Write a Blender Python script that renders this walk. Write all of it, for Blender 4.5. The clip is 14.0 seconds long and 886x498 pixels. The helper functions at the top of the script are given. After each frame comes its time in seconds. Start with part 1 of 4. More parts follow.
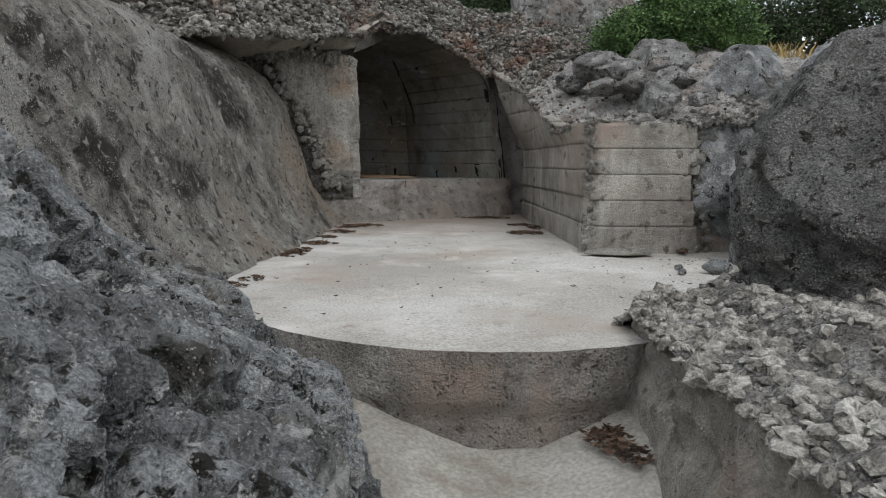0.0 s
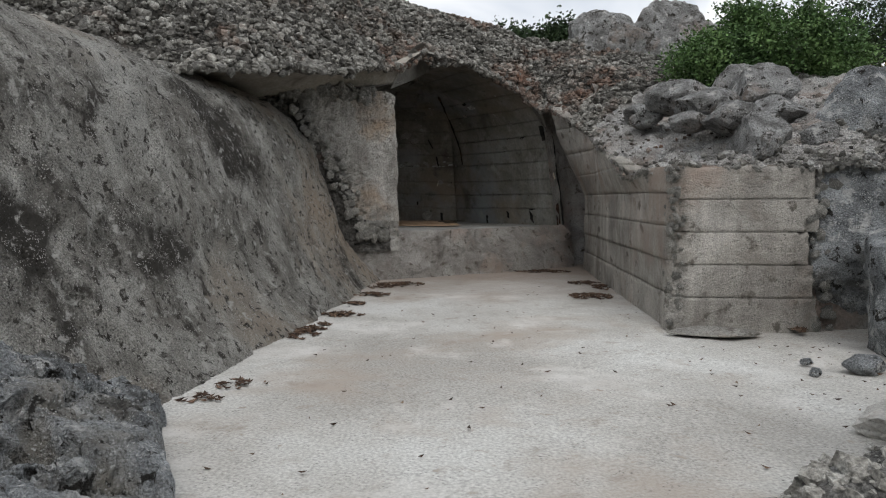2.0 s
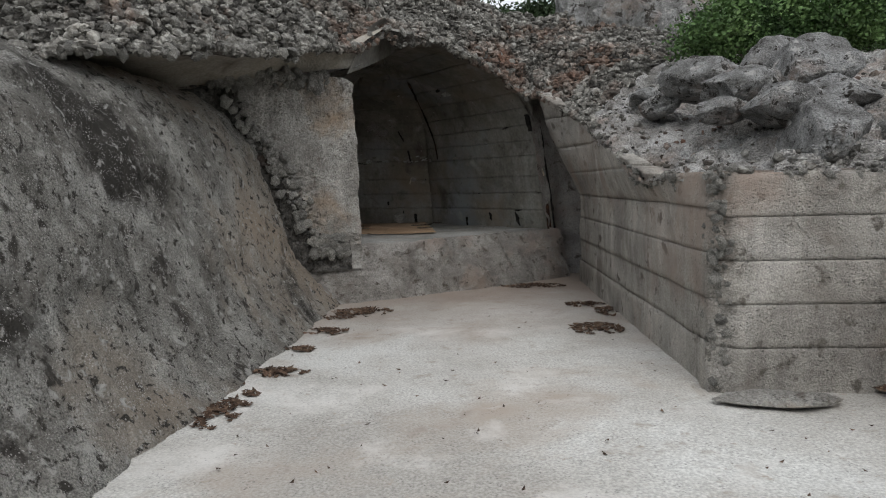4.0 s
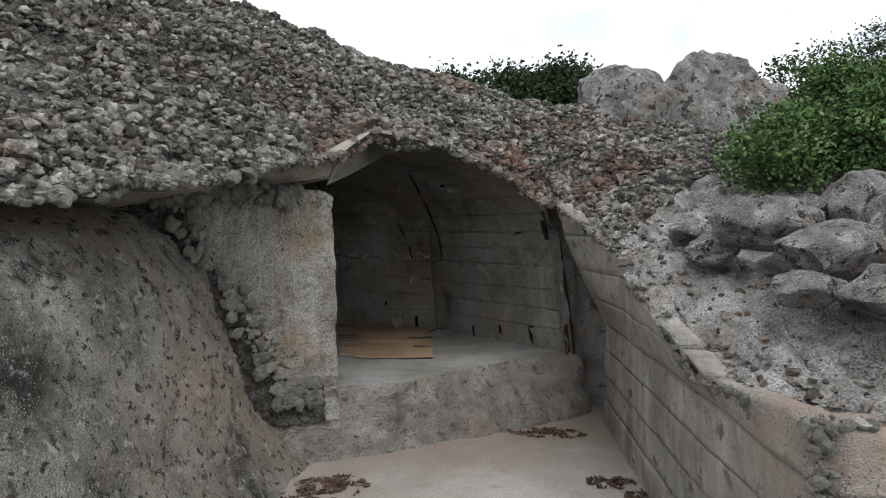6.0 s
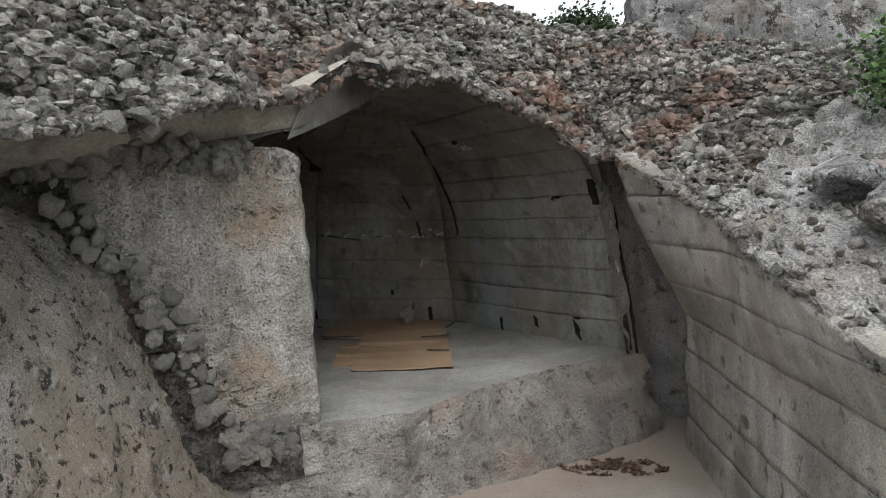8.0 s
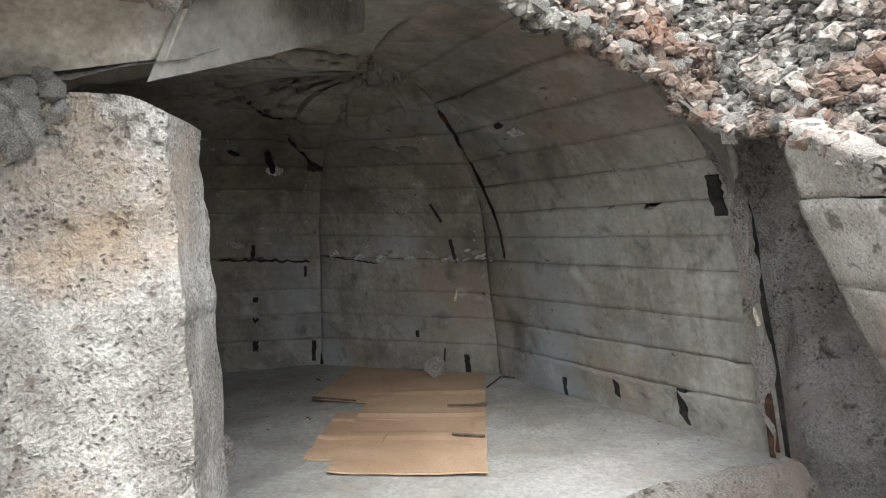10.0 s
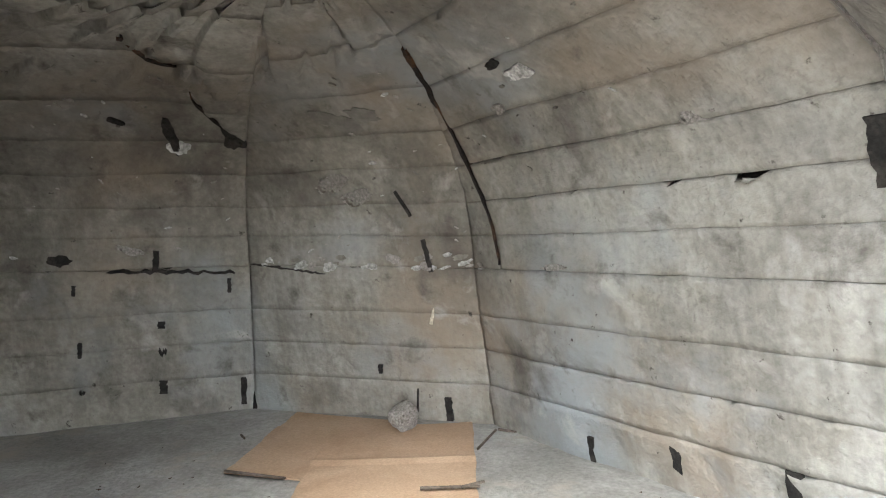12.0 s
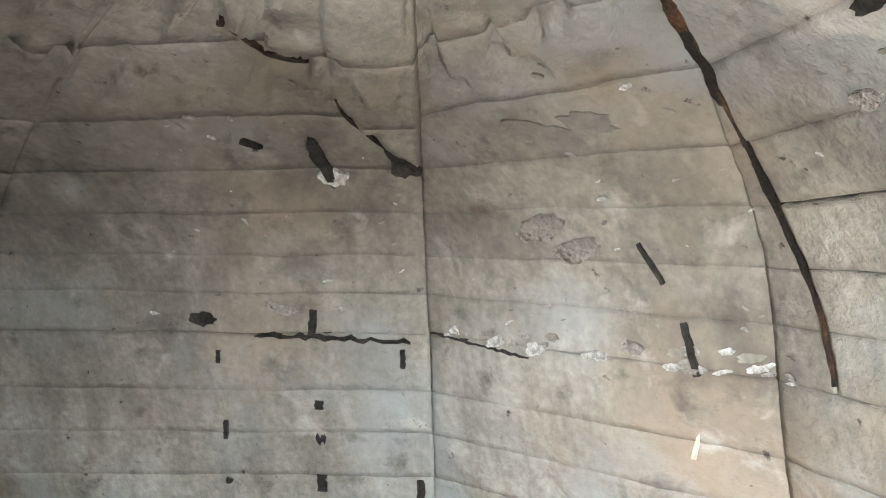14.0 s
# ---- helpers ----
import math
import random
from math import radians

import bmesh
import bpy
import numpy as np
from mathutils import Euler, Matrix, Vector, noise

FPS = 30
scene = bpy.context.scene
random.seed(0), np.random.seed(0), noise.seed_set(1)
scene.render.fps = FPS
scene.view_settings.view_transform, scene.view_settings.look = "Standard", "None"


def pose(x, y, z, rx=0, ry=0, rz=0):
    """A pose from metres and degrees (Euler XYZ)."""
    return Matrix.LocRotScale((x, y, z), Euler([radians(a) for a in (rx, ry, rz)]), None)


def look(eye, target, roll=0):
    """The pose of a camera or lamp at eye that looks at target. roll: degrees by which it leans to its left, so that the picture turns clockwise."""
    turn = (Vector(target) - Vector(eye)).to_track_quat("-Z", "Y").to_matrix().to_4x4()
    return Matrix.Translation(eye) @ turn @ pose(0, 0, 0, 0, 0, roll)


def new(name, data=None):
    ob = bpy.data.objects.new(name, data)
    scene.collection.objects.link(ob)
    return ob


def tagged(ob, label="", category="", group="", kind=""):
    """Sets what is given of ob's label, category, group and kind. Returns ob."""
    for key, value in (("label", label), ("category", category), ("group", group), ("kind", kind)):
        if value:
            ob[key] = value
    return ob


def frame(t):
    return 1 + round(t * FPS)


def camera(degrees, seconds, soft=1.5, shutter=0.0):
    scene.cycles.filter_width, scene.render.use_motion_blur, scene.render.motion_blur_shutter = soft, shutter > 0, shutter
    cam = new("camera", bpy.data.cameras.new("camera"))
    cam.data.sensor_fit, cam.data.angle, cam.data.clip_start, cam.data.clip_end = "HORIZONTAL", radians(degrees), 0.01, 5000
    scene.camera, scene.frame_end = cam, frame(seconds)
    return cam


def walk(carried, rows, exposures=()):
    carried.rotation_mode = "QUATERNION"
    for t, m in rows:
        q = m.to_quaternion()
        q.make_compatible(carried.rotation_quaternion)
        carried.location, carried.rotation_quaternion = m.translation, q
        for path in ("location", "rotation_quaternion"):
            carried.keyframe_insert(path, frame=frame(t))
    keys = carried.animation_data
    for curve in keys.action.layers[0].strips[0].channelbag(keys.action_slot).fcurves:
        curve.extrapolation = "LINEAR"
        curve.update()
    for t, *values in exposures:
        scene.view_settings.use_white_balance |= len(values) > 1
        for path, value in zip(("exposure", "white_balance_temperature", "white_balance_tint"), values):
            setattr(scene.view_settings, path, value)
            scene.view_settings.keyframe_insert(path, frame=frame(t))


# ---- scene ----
cam = camera(64.8, 14.0, 1.1)
METRES, EYE, TILT, LEAN, TURN = 15.0, 1.1, -6.5, 0.0, 0.0
PATH = [
    (0, (0.364, 3.35, 0.689), (0.292, 5.334, 0.451), 0.3),
    (0.5, (0.341, 3.611, 0.716), (0.175, 5.596, 0.539), -1.2),
    (1, (0.335, 3.907, 0.767), (0.206, 5.895, 0.589), -1.1),
    (1.5, (0.363, 4.184, 0.802), (0.109, 6.162, 0.655), -1.0),
    (2, (0.374, 4.452, 0.838), (0.145, 6.434, 0.697), -0.3),
    (2.5, (0.332, 4.747, 0.89), (0.136, 6.733, 0.754), -0.8),
    (2.7, (0.346, 4.857, 0.891), (0.171, 6.843, 0.739), -0.8),
    (4.8, (0.309, 6.283, 1.125), (0.139, 8.267, 0.94), -2.0),
    (5, (0.342, 6.448, 1.156), (0.218, 8.442, 1.07), -2.5),
    (5.5, (0.366, 6.704, 1.467), (0.035, 8.676, 1.466), -4.1),
    (5.8, (0.412, 6.76, 1.652), (0.125, 8.739, 1.684), -1.6),
    (6, (0.402, 6.81, 1.672), (0.174, 8.796, 1.617), -0.3),
    (6.5, (0.361, 7.047, 1.634), (0.138, 9.031, 1.521), -1.6),
    (7, (0.321, 7.497, 1.658), (0.2, 9.492, 1.57), -1.3),
    (7.5, (0.299, 7.934, 1.64), (0.066, 9.918, 1.544), -2.6),
    (7.7, (0.26, 8.095, 1.637), (0.004, 10.075, 1.512), -2.9),
    (9.8, (0.116, 9.994, 1.621), (-0.253, 11.956, 1.489), -3.2),
    (10, (0.105, 10.136, 1.604), (-0.337, 12.085, 1.527), -2.7),
    (10.5, (0.027, 10.451, 1.597), (-0.400, 12.401, 1.485), -2.9),
    (11, (-0.051, 10.819, 1.569), (-0.427, 12.781, 1.471), -3.5),
    (11.5, (-0.071, 11.148, 1.558), (-0.486, 13.104, 1.501), -3.5),
    (12, (-0.155, 11.466, 1.539), (-0.536, 13.428, 1.476), -3.3),
    (12.5, (-0.179, 11.756, 1.502), (-0.654, 13.698, 1.439), -4.2),
    (13, (-0.181, 12.133, 1.467), (-0.870, 14.006, 1.334), -2.8),
    (13.5, (-0.318, 12.315, 1.491), (-1.170, 14.118, 1.336), -3.3),
    (13.8, (-0.493, 12.494, 1.629), (-1.481, 14.233, 1.578), -3.0),
    (14, (-0.490, 12.674, 1.738), (-1.484, 14.409, 1.738), -2.2),
]
EXPOSURES = [(0.0, 0.2), (2.7, 0.15), (5.0, 0.4), (5.8, 0.5), (7.5, 0.75), (9.0, 1.45), (10.0, 2.35), (11.0, 3.1), (12.0, 3.9), (12.5, 4.15), (13.0, 4.35), (13.5, 4.65), (14.0, 5.2)]
walk(cam, [(t, look(eye, target, roll)) for t, eye, target, roll in PATH], EXPOSURES)

# ---- light: bright overcast sky ----
SUN_EL, SUN_AZ = 50.0, 160.0
world = bpy.data.worlds.new("world")
scene.world = world
world.use_nodes = True
wn = world.node_tree.nodes
wl = world.node_tree.links
sky = wn.new("ShaderNodeTexSky")
sky.sky_type = "NISHITA"
sky.sun_disc = False
sky.sun_elevation, sky.sun_rotation = radians(SUN_EL), radians(SUN_AZ)
sky.dust_density = 3.0
wtc = wn.new("ShaderNodeTexCoord")
wmap = wn.new("ShaderNodeMapping")
wmap.inputs["Scale"].default_value = (1.0, 1.0, 2.2)
wno = wn.new("ShaderNodeTexNoise")
wno.inputs["Scale"].default_value = 2.2
wno.inputs["Detail"].default_value = 5
wno.inputs["Distortion"].default_value = 0.6
wr = wn.new("ShaderNodeValToRGB")
wr.color_ramp.elements[0].position, wr.color_ramp.elements[0].color = 0.36, (0.25, 0.25, 0.25, 1)
wr.color_ramp.elements[1].position, wr.color_ramp.elements[1].color = 0.55, (1, 1, 1, 1)
wmix = wn.new("ShaderNodeMix")
wmix.data_type = "RGBA"
wmix.inputs["B"].default_value = (9.5, 9.7, 10.0, 1)
wl.new(wtc.outputs["Generated"], wmap.inputs["Vector"])
wl.new(wmap.outputs["Vector"], wno.inputs["Vector"])
wl.new(wno.outputs["Fac"], wr.inputs["Fac"])
wl.new(wr.outputs["Color"], wmix.inputs["Factor"])
wl.new(sky.outputs["Color"], wmix.inputs["A"])
wl.new(wmix.outputs["Result"], wn["Background"].inputs["Color"])
wn["Background"].inputs["Strength"].default_value = 0.1
sun = new("sun", bpy.data.lights.new("sun", "SUN"))
sun.data.energy, sun.data.angle, sun.data.color = 0.8, radians(40), (1.0, 0.985, 0.96)
az = radians(SUN_AZ)
sun.matrix_world = look((math.sin(az) * 30, math.cos(az) * 30, 30 * math.tan(radians(SUN_EL))), (0, 0, 0))


# ---- materials ----
def material(name, cols, scale=3.0, rough=0.9, bump=0.3, fine=60.0, speck=None, stain=None, pits=None, stripe=None, metal=0.0, vary=0.0, dist=0.02, island=0.0, contrast=0.55, soot_falloff=0.0, drift=None):
    """cols: three colours from dark to light. speck: (colour, scale, share). stain: (colour, scale, share). pits: (scale, depth). stripe: amount of vertical streaks."""
    m = bpy.data.materials.new(name)
    m.use_nodes = True
    n, l = m.node_tree.nodes, m.node_tree.links
    b = n["Principled BSDF"]
    b.inputs["Roughness"].default_value = rough
    b.inputs["Metallic"].default_value = metal
    b.inputs["Specular IOR Level"].default_value = 0.25
    tc = n.new("ShaderNodeTexCoord")
    src = tc.outputs["Object"]

    def ragged(sc, amount):
        t = n.new("ShaderNodeTexNoise")
        t.inputs["Scale"].default_value, t.inputs["Detail"].default_value = sc, 4
        l.new(src, t.inputs["Vector"])
        a = n.new("ShaderNodeVectorMath")
        a.operation = "MULTIPLY_ADD"
        l.new(t.outputs["Color"], a.inputs[0])
        a.inputs[1].default_value = (amount, amount, amount)
        l.new(src, a.inputs[2])
        return a.outputs["Vector"]

    def noise_tex(sc, det=6, dis=0.0, vec=None):
        t = n.new("ShaderNodeTexNoise")
        t.inputs["Scale"].default_value, t.inputs["Detail"].default_value, t.inputs["Distortion"].default_value = sc, det, dis
        t.inputs["Roughness"].default_value = 0.62
        l.new(vec or src, t.inputs["Vector"])
        return t.outputs["Fac"]

    def ramp(fac, a, z, ca=(0, 0, 0, 1), cz=(1, 1, 1, 1)):
        r = n.new("ShaderNodeValToRGB")
        e = r.color_ramp.elements
        e[0].position, e[0].color, e[1].position, e[1].color = a, ca, z, cz
        l.new(fac, r.inputs["Fac"])
        return r

    def mix(fac, a, c, mode="MIX"):
        x = n.new("ShaderNodeMix")
        x.data_type, x.blend_type = "RGBA", mode
        for key, v in (("Factor", fac), ("A", a), ("B", c)):
            if isinstance(v, (int, float, tuple)):
                x.inputs[key].default_value = v
            else:
                l.new(v, x.inputs[key])
        return x.outputs["Result"]

    c3 = [(c[0] * 0.95, c[1], c[2] * 1.05, 1) for c in cols]
    big = ramp(noise_tex(scale, 8, 0.4), 0.38, 0.62, c3[0], c3[2])
    mid = big.color_ramp.elements.new(0.5)
    mid.color = c3[1]
    col = big.outputs["Color"]
    grain = noise_tex(fine, 4)
    col = mix(contrast, col, ramp(grain, 0.34, 0.66, (0.35, 0.35, 0.35, 1), (1.65, 1.65, 1.65, 1)).outputs["Color"], "MULTIPLY")
    if stripe:
        mp = n.new("ShaderNodeMapping")
        mp.inputs["Scale"].default_value = (9, 9, 0.5)
        l.new(src, mp.inputs["Vector"])
        col = mix(stripe, col, ramp(noise_tex(1.0, 5, 0.3, mp.outputs["Vector"]), 0.35, 0.65, (0.5, 0.48, 0.45, 1), (1.25, 1.22, 1.18, 1)).outputs["Color"], "MULTIPLY")
    for c, sc, share, *wide in ([stain] if isinstance(stain, tuple) else stain or []):
        half = wide[0] if wide else 0.08
        col = mix(ramp(noise_tex(sc, 7, 0.25), 0.52 - half + (0.5 - share) * 0.42, 0.52 + half + (0.5 - share) * 0.42).outputs["Color"], col, (*c, 1))
    if speck:
        c, sc, share = speck
        v = n.new("ShaderNodeTexVoronoi")
        v.inputs["Scale"].default_value = sc
        l.new(ragged(sc * 1.6, 0.7 / sc), v.inputs["Vector"])
        msk = ramp(v.outputs["Distance"], share, share + 0.12, (1, 1, 1, 1), (0, 0, 0, 1)).outputs["Color"]
        patch = ramp(noise_tex(sc * 0.12, 3), 0.42, 0.62).outputs["Color"]
        col = mix(mix(1.0, msk, patch, "MULTIPLY"), col, (*c, 1))
    if soot_falloff:
        # smoke stain in ragged clouds; its growth towards the crown paints in light falloff
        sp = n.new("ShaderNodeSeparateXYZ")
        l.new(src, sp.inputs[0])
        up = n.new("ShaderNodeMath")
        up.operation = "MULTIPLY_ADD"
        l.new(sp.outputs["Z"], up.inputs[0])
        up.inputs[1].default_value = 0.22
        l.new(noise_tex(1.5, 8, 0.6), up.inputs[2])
        col = mix(ramp(up.outputs[0], 0.72, 1.0, (0, 0, 0, 1), (soot_falloff, soot_falloff, soot_falloff, 1)).outputs["Color"], col, (0.07, 0.064, 0.056, 1))
    if drift:
        # fine dirt blown in towards the far end, in ragged tongues
        sp = n.new("ShaderNodeSeparateXYZ")
        l.new(src, sp.inputs[0])
        far = n.new("ShaderNodeMapRange")
        l.new(sp.outputs["Y"], far.inputs["Value"])
        far.inputs["From Min"].default_value, far.inputs["From Max"].default_value = drift[1], drift[2]
        far.inputs["To Min"].default_value, far.inputs["To Max"].default_value = 0.0, 0.7
        ad = n.new("ShaderNodeMath")
        ad.operation = "MULTIPLY_ADD"
        l.new(noise_tex(1.7, 8, 0.5), ad.inputs[0])
        ad.inputs[1].default_value = 0.6
        l.new(far.outputs["Result"], ad.inputs[2])
        col = mix(ramp(ad.outputs[0], 0.45, 0.95, (0, 0, 0, 1), (0.85, 0.85, 0.85, 1)).outputs["Color"], col, (*drift[0], 1))
    if vary:
        oi = n.new("ShaderNodeObjectInfo")
        col = mix(vary, col, ramp(oi.outputs["Random"], 0, 1, (0.45, 0.45, 0.44, 1), (1.5, 1.48, 1.42, 1)).outputs["Color"], "MULTIPLY")
    if island:
        ge = n.new("ShaderNodeNewGeometry")
        col = mix(island, col, ramp(ge.outputs["Random Per Island"], 0, 1, (0.3, 0.29, 0.27, 1), (1.7, 1.68, 1.62, 1)).outputs["Color"], "MULTIPLY")
    h = grain
    add = n.new("ShaderNodeMath")
    add.operation = "MULTIPLY_ADD"
    l.new(noise_tex(fine * 0.22, 6), add.inputs[0])
    add.inputs[1].default_value = 1.6
    l.new(grain, add.inputs[2])
    h = add.outputs[0]
    if pits:
        sc, depth = pits
        v = n.new("ShaderNodeTexVoronoi")
        v.inputs["Scale"].default_value = sc
        l.new(ragged(sc * 1.6, 0.9 / sc), v.inputs["Vector"])
        pm = ramp(v.outputs["Distance"], 0.06, 0.34)
        pa = ramp(noise_tex(sc * 0.15, 3), 0.45, 0.6).outputs["Color"]
        hole = mix(pa, (1, 1, 1, 1), pm.outputs["Color"])
        col = mix(0.6, col, hole, "MULTIPLY")
        ad = n.new("ShaderNodeMath")
        ad.operation = "MULTIPLY_ADD"
        l.new(hole, ad.inputs[0])
        ad.inputs[1].default_value = depth
        l.new(h, ad.inputs[2])
        h = ad.outputs[0]
    bp = n.new("ShaderNodeBump")
    bp.inputs["Strength"].default_value, bp.inputs["Distance"].default_value = bump, dist
    l.new(h, bp.inputs["Height"])
    l.new(bp.outputs["Normal"], b.inputs["Normal"])
    l.new(col, b.inputs["Base Color"])
    return m


M_FLOOR = material("pale_concrete_floor", ((0.40, 0.365, 0.32), (0.50, 0.465, 0.415), (0.60, 0.57, 0.52)), 0.7, 0.93, 0.3, 80, stain=[((0.40, 0.35, 0.30), 0.9, 0.30), ((0.31, 0.27, 0.23), 5.0, 0.15), ((0.66, 0.645, 0.615), 1.5, 0.24), ((0.36, 0.32, 0.275), 14.0, 0.16, 0.05)], pits=(60, 0.9), contrast=0.42, drift=((0.30, 0.245, 0.205), 9.0, 12.6))
M_TRENCH = material("dusty_trench_floor", ((0.30, 0.27, 0.23), (0.40, 0.37, 0.32), (0.47, 0.43, 0.38)), 2.0, 0.95, 0.35, 60, stain=((0.22, 0.19, 0.155), 3.0, 0.25), contrast=0.35)
M_BOARD = material("board_marked_concrete", ((0.325, 0.293, 0.258), (0.448, 0.409, 0.358), (0.560, 0.515, 0.459)), 1.8, 0.9, 0.8, 110, stain=[((0.25, 0.226, 0.197), 2.3, 0.26), ((0.17, 0.155, 0.135), 9.0, 0.26, 0.04), ((0.38, 0.305, 0.255), 1.1, 0.27)], stripe=0.4, vary=0.14, pits=(65, 1.0), dist=0.025, contrast=0.4)
M_CAVE = material("cave_concrete", ((0.20, 0.184, 0.155), (0.29, 0.27, 0.23), (0.37, 0.352, 0.315)), 0.9, 0.9, 0.5, 30, stain=[((0.27, 0.225, 0.175), 0.7, 0.36), ((0.29, 0.315, 0.325), 0.8, 0.34), ((0.09, 0.080, 0.070), 1.3, 0.24), ((0.46, 0.45, 0.42), 3.5, 0.14, 0.08), ((0.085, 0.076, 0.066), 5.0, 0.16, 0.08), ((0.06, 0.053, 0.046), 17.0, 0.10, 0.03)], stripe=0.45, vary=0.10, contrast=0.25, soot_falloff=0.38)
# darker, sooty copy of the cave concrete, with shade over the opening painted in
M_SOOT_SHADE = material("soot_and_shade_concrete", ((0.11, 0.10, 0.086), (0.18, 0.165, 0.142), (0.26, 0.24, 0.207)), 0.9, 0.92, 0.5, 26, stain=[((0.055, 0.05, 0.044), 1.3, 0.32)], contrast=0.25)
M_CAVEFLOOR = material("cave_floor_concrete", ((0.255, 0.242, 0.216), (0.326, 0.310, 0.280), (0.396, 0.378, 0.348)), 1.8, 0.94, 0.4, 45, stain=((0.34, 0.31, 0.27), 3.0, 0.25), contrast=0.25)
M_ROUGH = material("rough_concrete", ((0.28, 0.25, 0.22), (0.38, 0.344, 0.304), (0.48, 0.44, 0.394)), 3.0, 0.95, 1.0, 90, pits=(45, 1.4), stain=[((0.24, 0.208, 0.178), 4.0, 0.16), ((0.41, 0.325, 0.273), 1.4, 0.3), ((0.16, 0.14, 0.12), 11.0, 0.27, 0.04)], dist=0.03, contrast=0.4)
M_PILLAR = material("weathered_pillar_concrete", ((0.33, 0.303, 0.267), (0.45, 0.417, 0.373), (0.57, 0.538, 0.487)), 3.0, 0.95, 1.0, 90, stain=[((0.45, 0.325, 0.215), 1.1, 0.25), ((0.25, 0.222, 0.192), 5.0, 0.14), ((0.20, 0.178, 0.154), 12.0, 0.22, 0.05)], pits=(50, 1.6), stripe=0.4, dist=0.03, contrast=0.5)
M_RUBBLE = material("rubble_mortar", ((0.04, 0.036, 0.031), (0.10, 0.09, 0.078), (0.19, 0.175, 0.156)), 7.0, 0.97, 1.0, 70, stain=((0.115, 0.075, 0.057), 1.3, 0.2), pits=(45, 2.0), dist=0.03, contrast=0.7)
M_SHOULDER = material("weathered_mortar", ((0.347, 0.318, 0.287), (0.483, 0.446, 0.407), (0.609, 0.575, 0.536)), 5.0, 0.97, 1.0, 95, stain=[((0.42, 0.335, 0.285), 1.5, 0.28), ((0.17, 0.153, 0.135), 7.0, 0.14)], pits=(55, 1.6), dist=0.035, contrast=0.8)
M_BANK = material("grey_bank_mortar", ((0.20, 0.185, 0.165), (0.31, 0.288, 0.26), (0.42, 0.398, 0.365)), 5.0, 0.97, 1.0, 95, stain=[((0.10, 0.09, 0.08), 7.0, 0.22)], pits=(50, 1.8), dist=0.04, contrast=0.85)
M_UNDER = material("smooth_underside_concrete", ((0.24, 0.21, 0.17), (0.33, 0.29, 0.235), (0.39, 0.35, 0.30)), 2.0, 0.92, 0.35, 50, stain=((0.16, 0.135, 0.11), 2.0, 0.26), contrast=0.3)
M_GRANITE = material("grey_granite", ((0.19, 0.19, 0.186), (0.35, 0.35, 0.342), (0.52, 0.52, 0.51)), 4.0, 0.95, 1.0, 120, speck=((0.66, 0.665, 0.65), 75, 0.2), stain=[((0.30, 0.275, 0.23), 1.6, 0.22), ((0.10, 0.097, 0.09), 2.6, 0.30, 0.05), ((0.62, 0.625, 0.615), 8.0, 0.30, 0.03), ((0.04, 0.038, 0.034), 13.0, 0.30, 0.025)], pits=(40, 1.6), dist=0.04, contrast=0.7)
M_BOULDER = material("dark_lichen_granite", ((0.11, 0.107, 0.10), (0.19, 0.184, 0.173), (0.29, 0.28, 0.265)), 3.0, 0.95, 1.0, 110, speck=((0.45, 0.45, 0.435), 80, 0.2), stain=[((0.20, 0.155, 0.12), 1.3, 0.24), ((0.07, 0.065, 0.057), 3.0, 0.26, 0.05), ((0.40, 0.395, 0.38), 9.0, 0.24, 0.04), ((0.05, 0.046, 0.04), 18.0, 0.32, 0.03)], pits=(50, 1.5), stripe=0.4, dist=0.035, contrast=0.8)
M_LIGHTROCK = material("pale_granite", ((0.19, 0.18, 0.165), (0.33, 0.313, 0.292), (0.47, 0.453, 0.428)), 5.0, 0.95, 1.0, 110, speck=((0.56, 0.56, 0.54), 70, 0.2), stain=[((0.31, 0.235, 0.19), 2.0, 0.26), ((0.08, 0.072, 0.063), 4.5, 0.30, 0.03), ((0.06, 0.055, 0.048), 16.0, 0.32, 0.025), ((0.58, 0.57, 0.55), 10.0, 0.26, 0.03)], pits=(45, 1.5), dist=0.035, contrast=0.7)
M_SLAB = material("sloping_granite", ((0.220, 0.204, 0.176), (0.363, 0.338, 0.297), (0.506, 0.479, 0.429)), 2.2, 0.95, 1.0, 120, speck=((0.64, 0.62, 0.59), 90, 0.22), stain=[((0.19, 0.178, 0.157), 2.5, 0.30), ((0.43, 0.36, 0.285), 0.6, 0.34), ((0.055, 0.051, 0.044), 0.9, 0.27, 0.03), ((0.08, 0.074, 0.065), 5.0, 0.26, 0.03), ((0.065, 0.06, 0.052), 20.0, 0.33, 0.025), ((0.55, 0.54, 0.51), 14.0, 0.26, 0.04)], pits=(50, 1.8), stripe=0.35, dist=0.04, contrast=0.85)
M_DARK = material("black_slot", ((0.012, 0.011, 0.010), (0.02, 0.018, 0.016), (0.035, 0.03, 0.025)), 12, 0.95, 0.4)
M_RUST = material("rusty_iron", ((0.025, 0.016, 0.012), (0.055, 0.03, 0.02), (0.11, 0.055, 0.03)), 14, 0.9, 0.5)
M_WOOD = material("pale_wood_splinter", ((0.48, 0.40, 0.29), (0.58, 0.50, 0.38), (0.65, 0.58, 0.46)), 20, 0.85, 0.3)
M_CARD = material("brown_cardboard", ((0.36, 0.235, 0.145), (0.43, 0.29, 0.185), (0.48, 0.335, 0.22)), 1.5, 0.85, 0.08, 90, contrast=0.2)
M_LITTER = material("dry_leaf_litter", ((0.05, 0.03, 0.02), (0.09, 0.055, 0.038), (0.15, 0.10, 0.068)), 20, 0.9, 0.3, island=0.8)
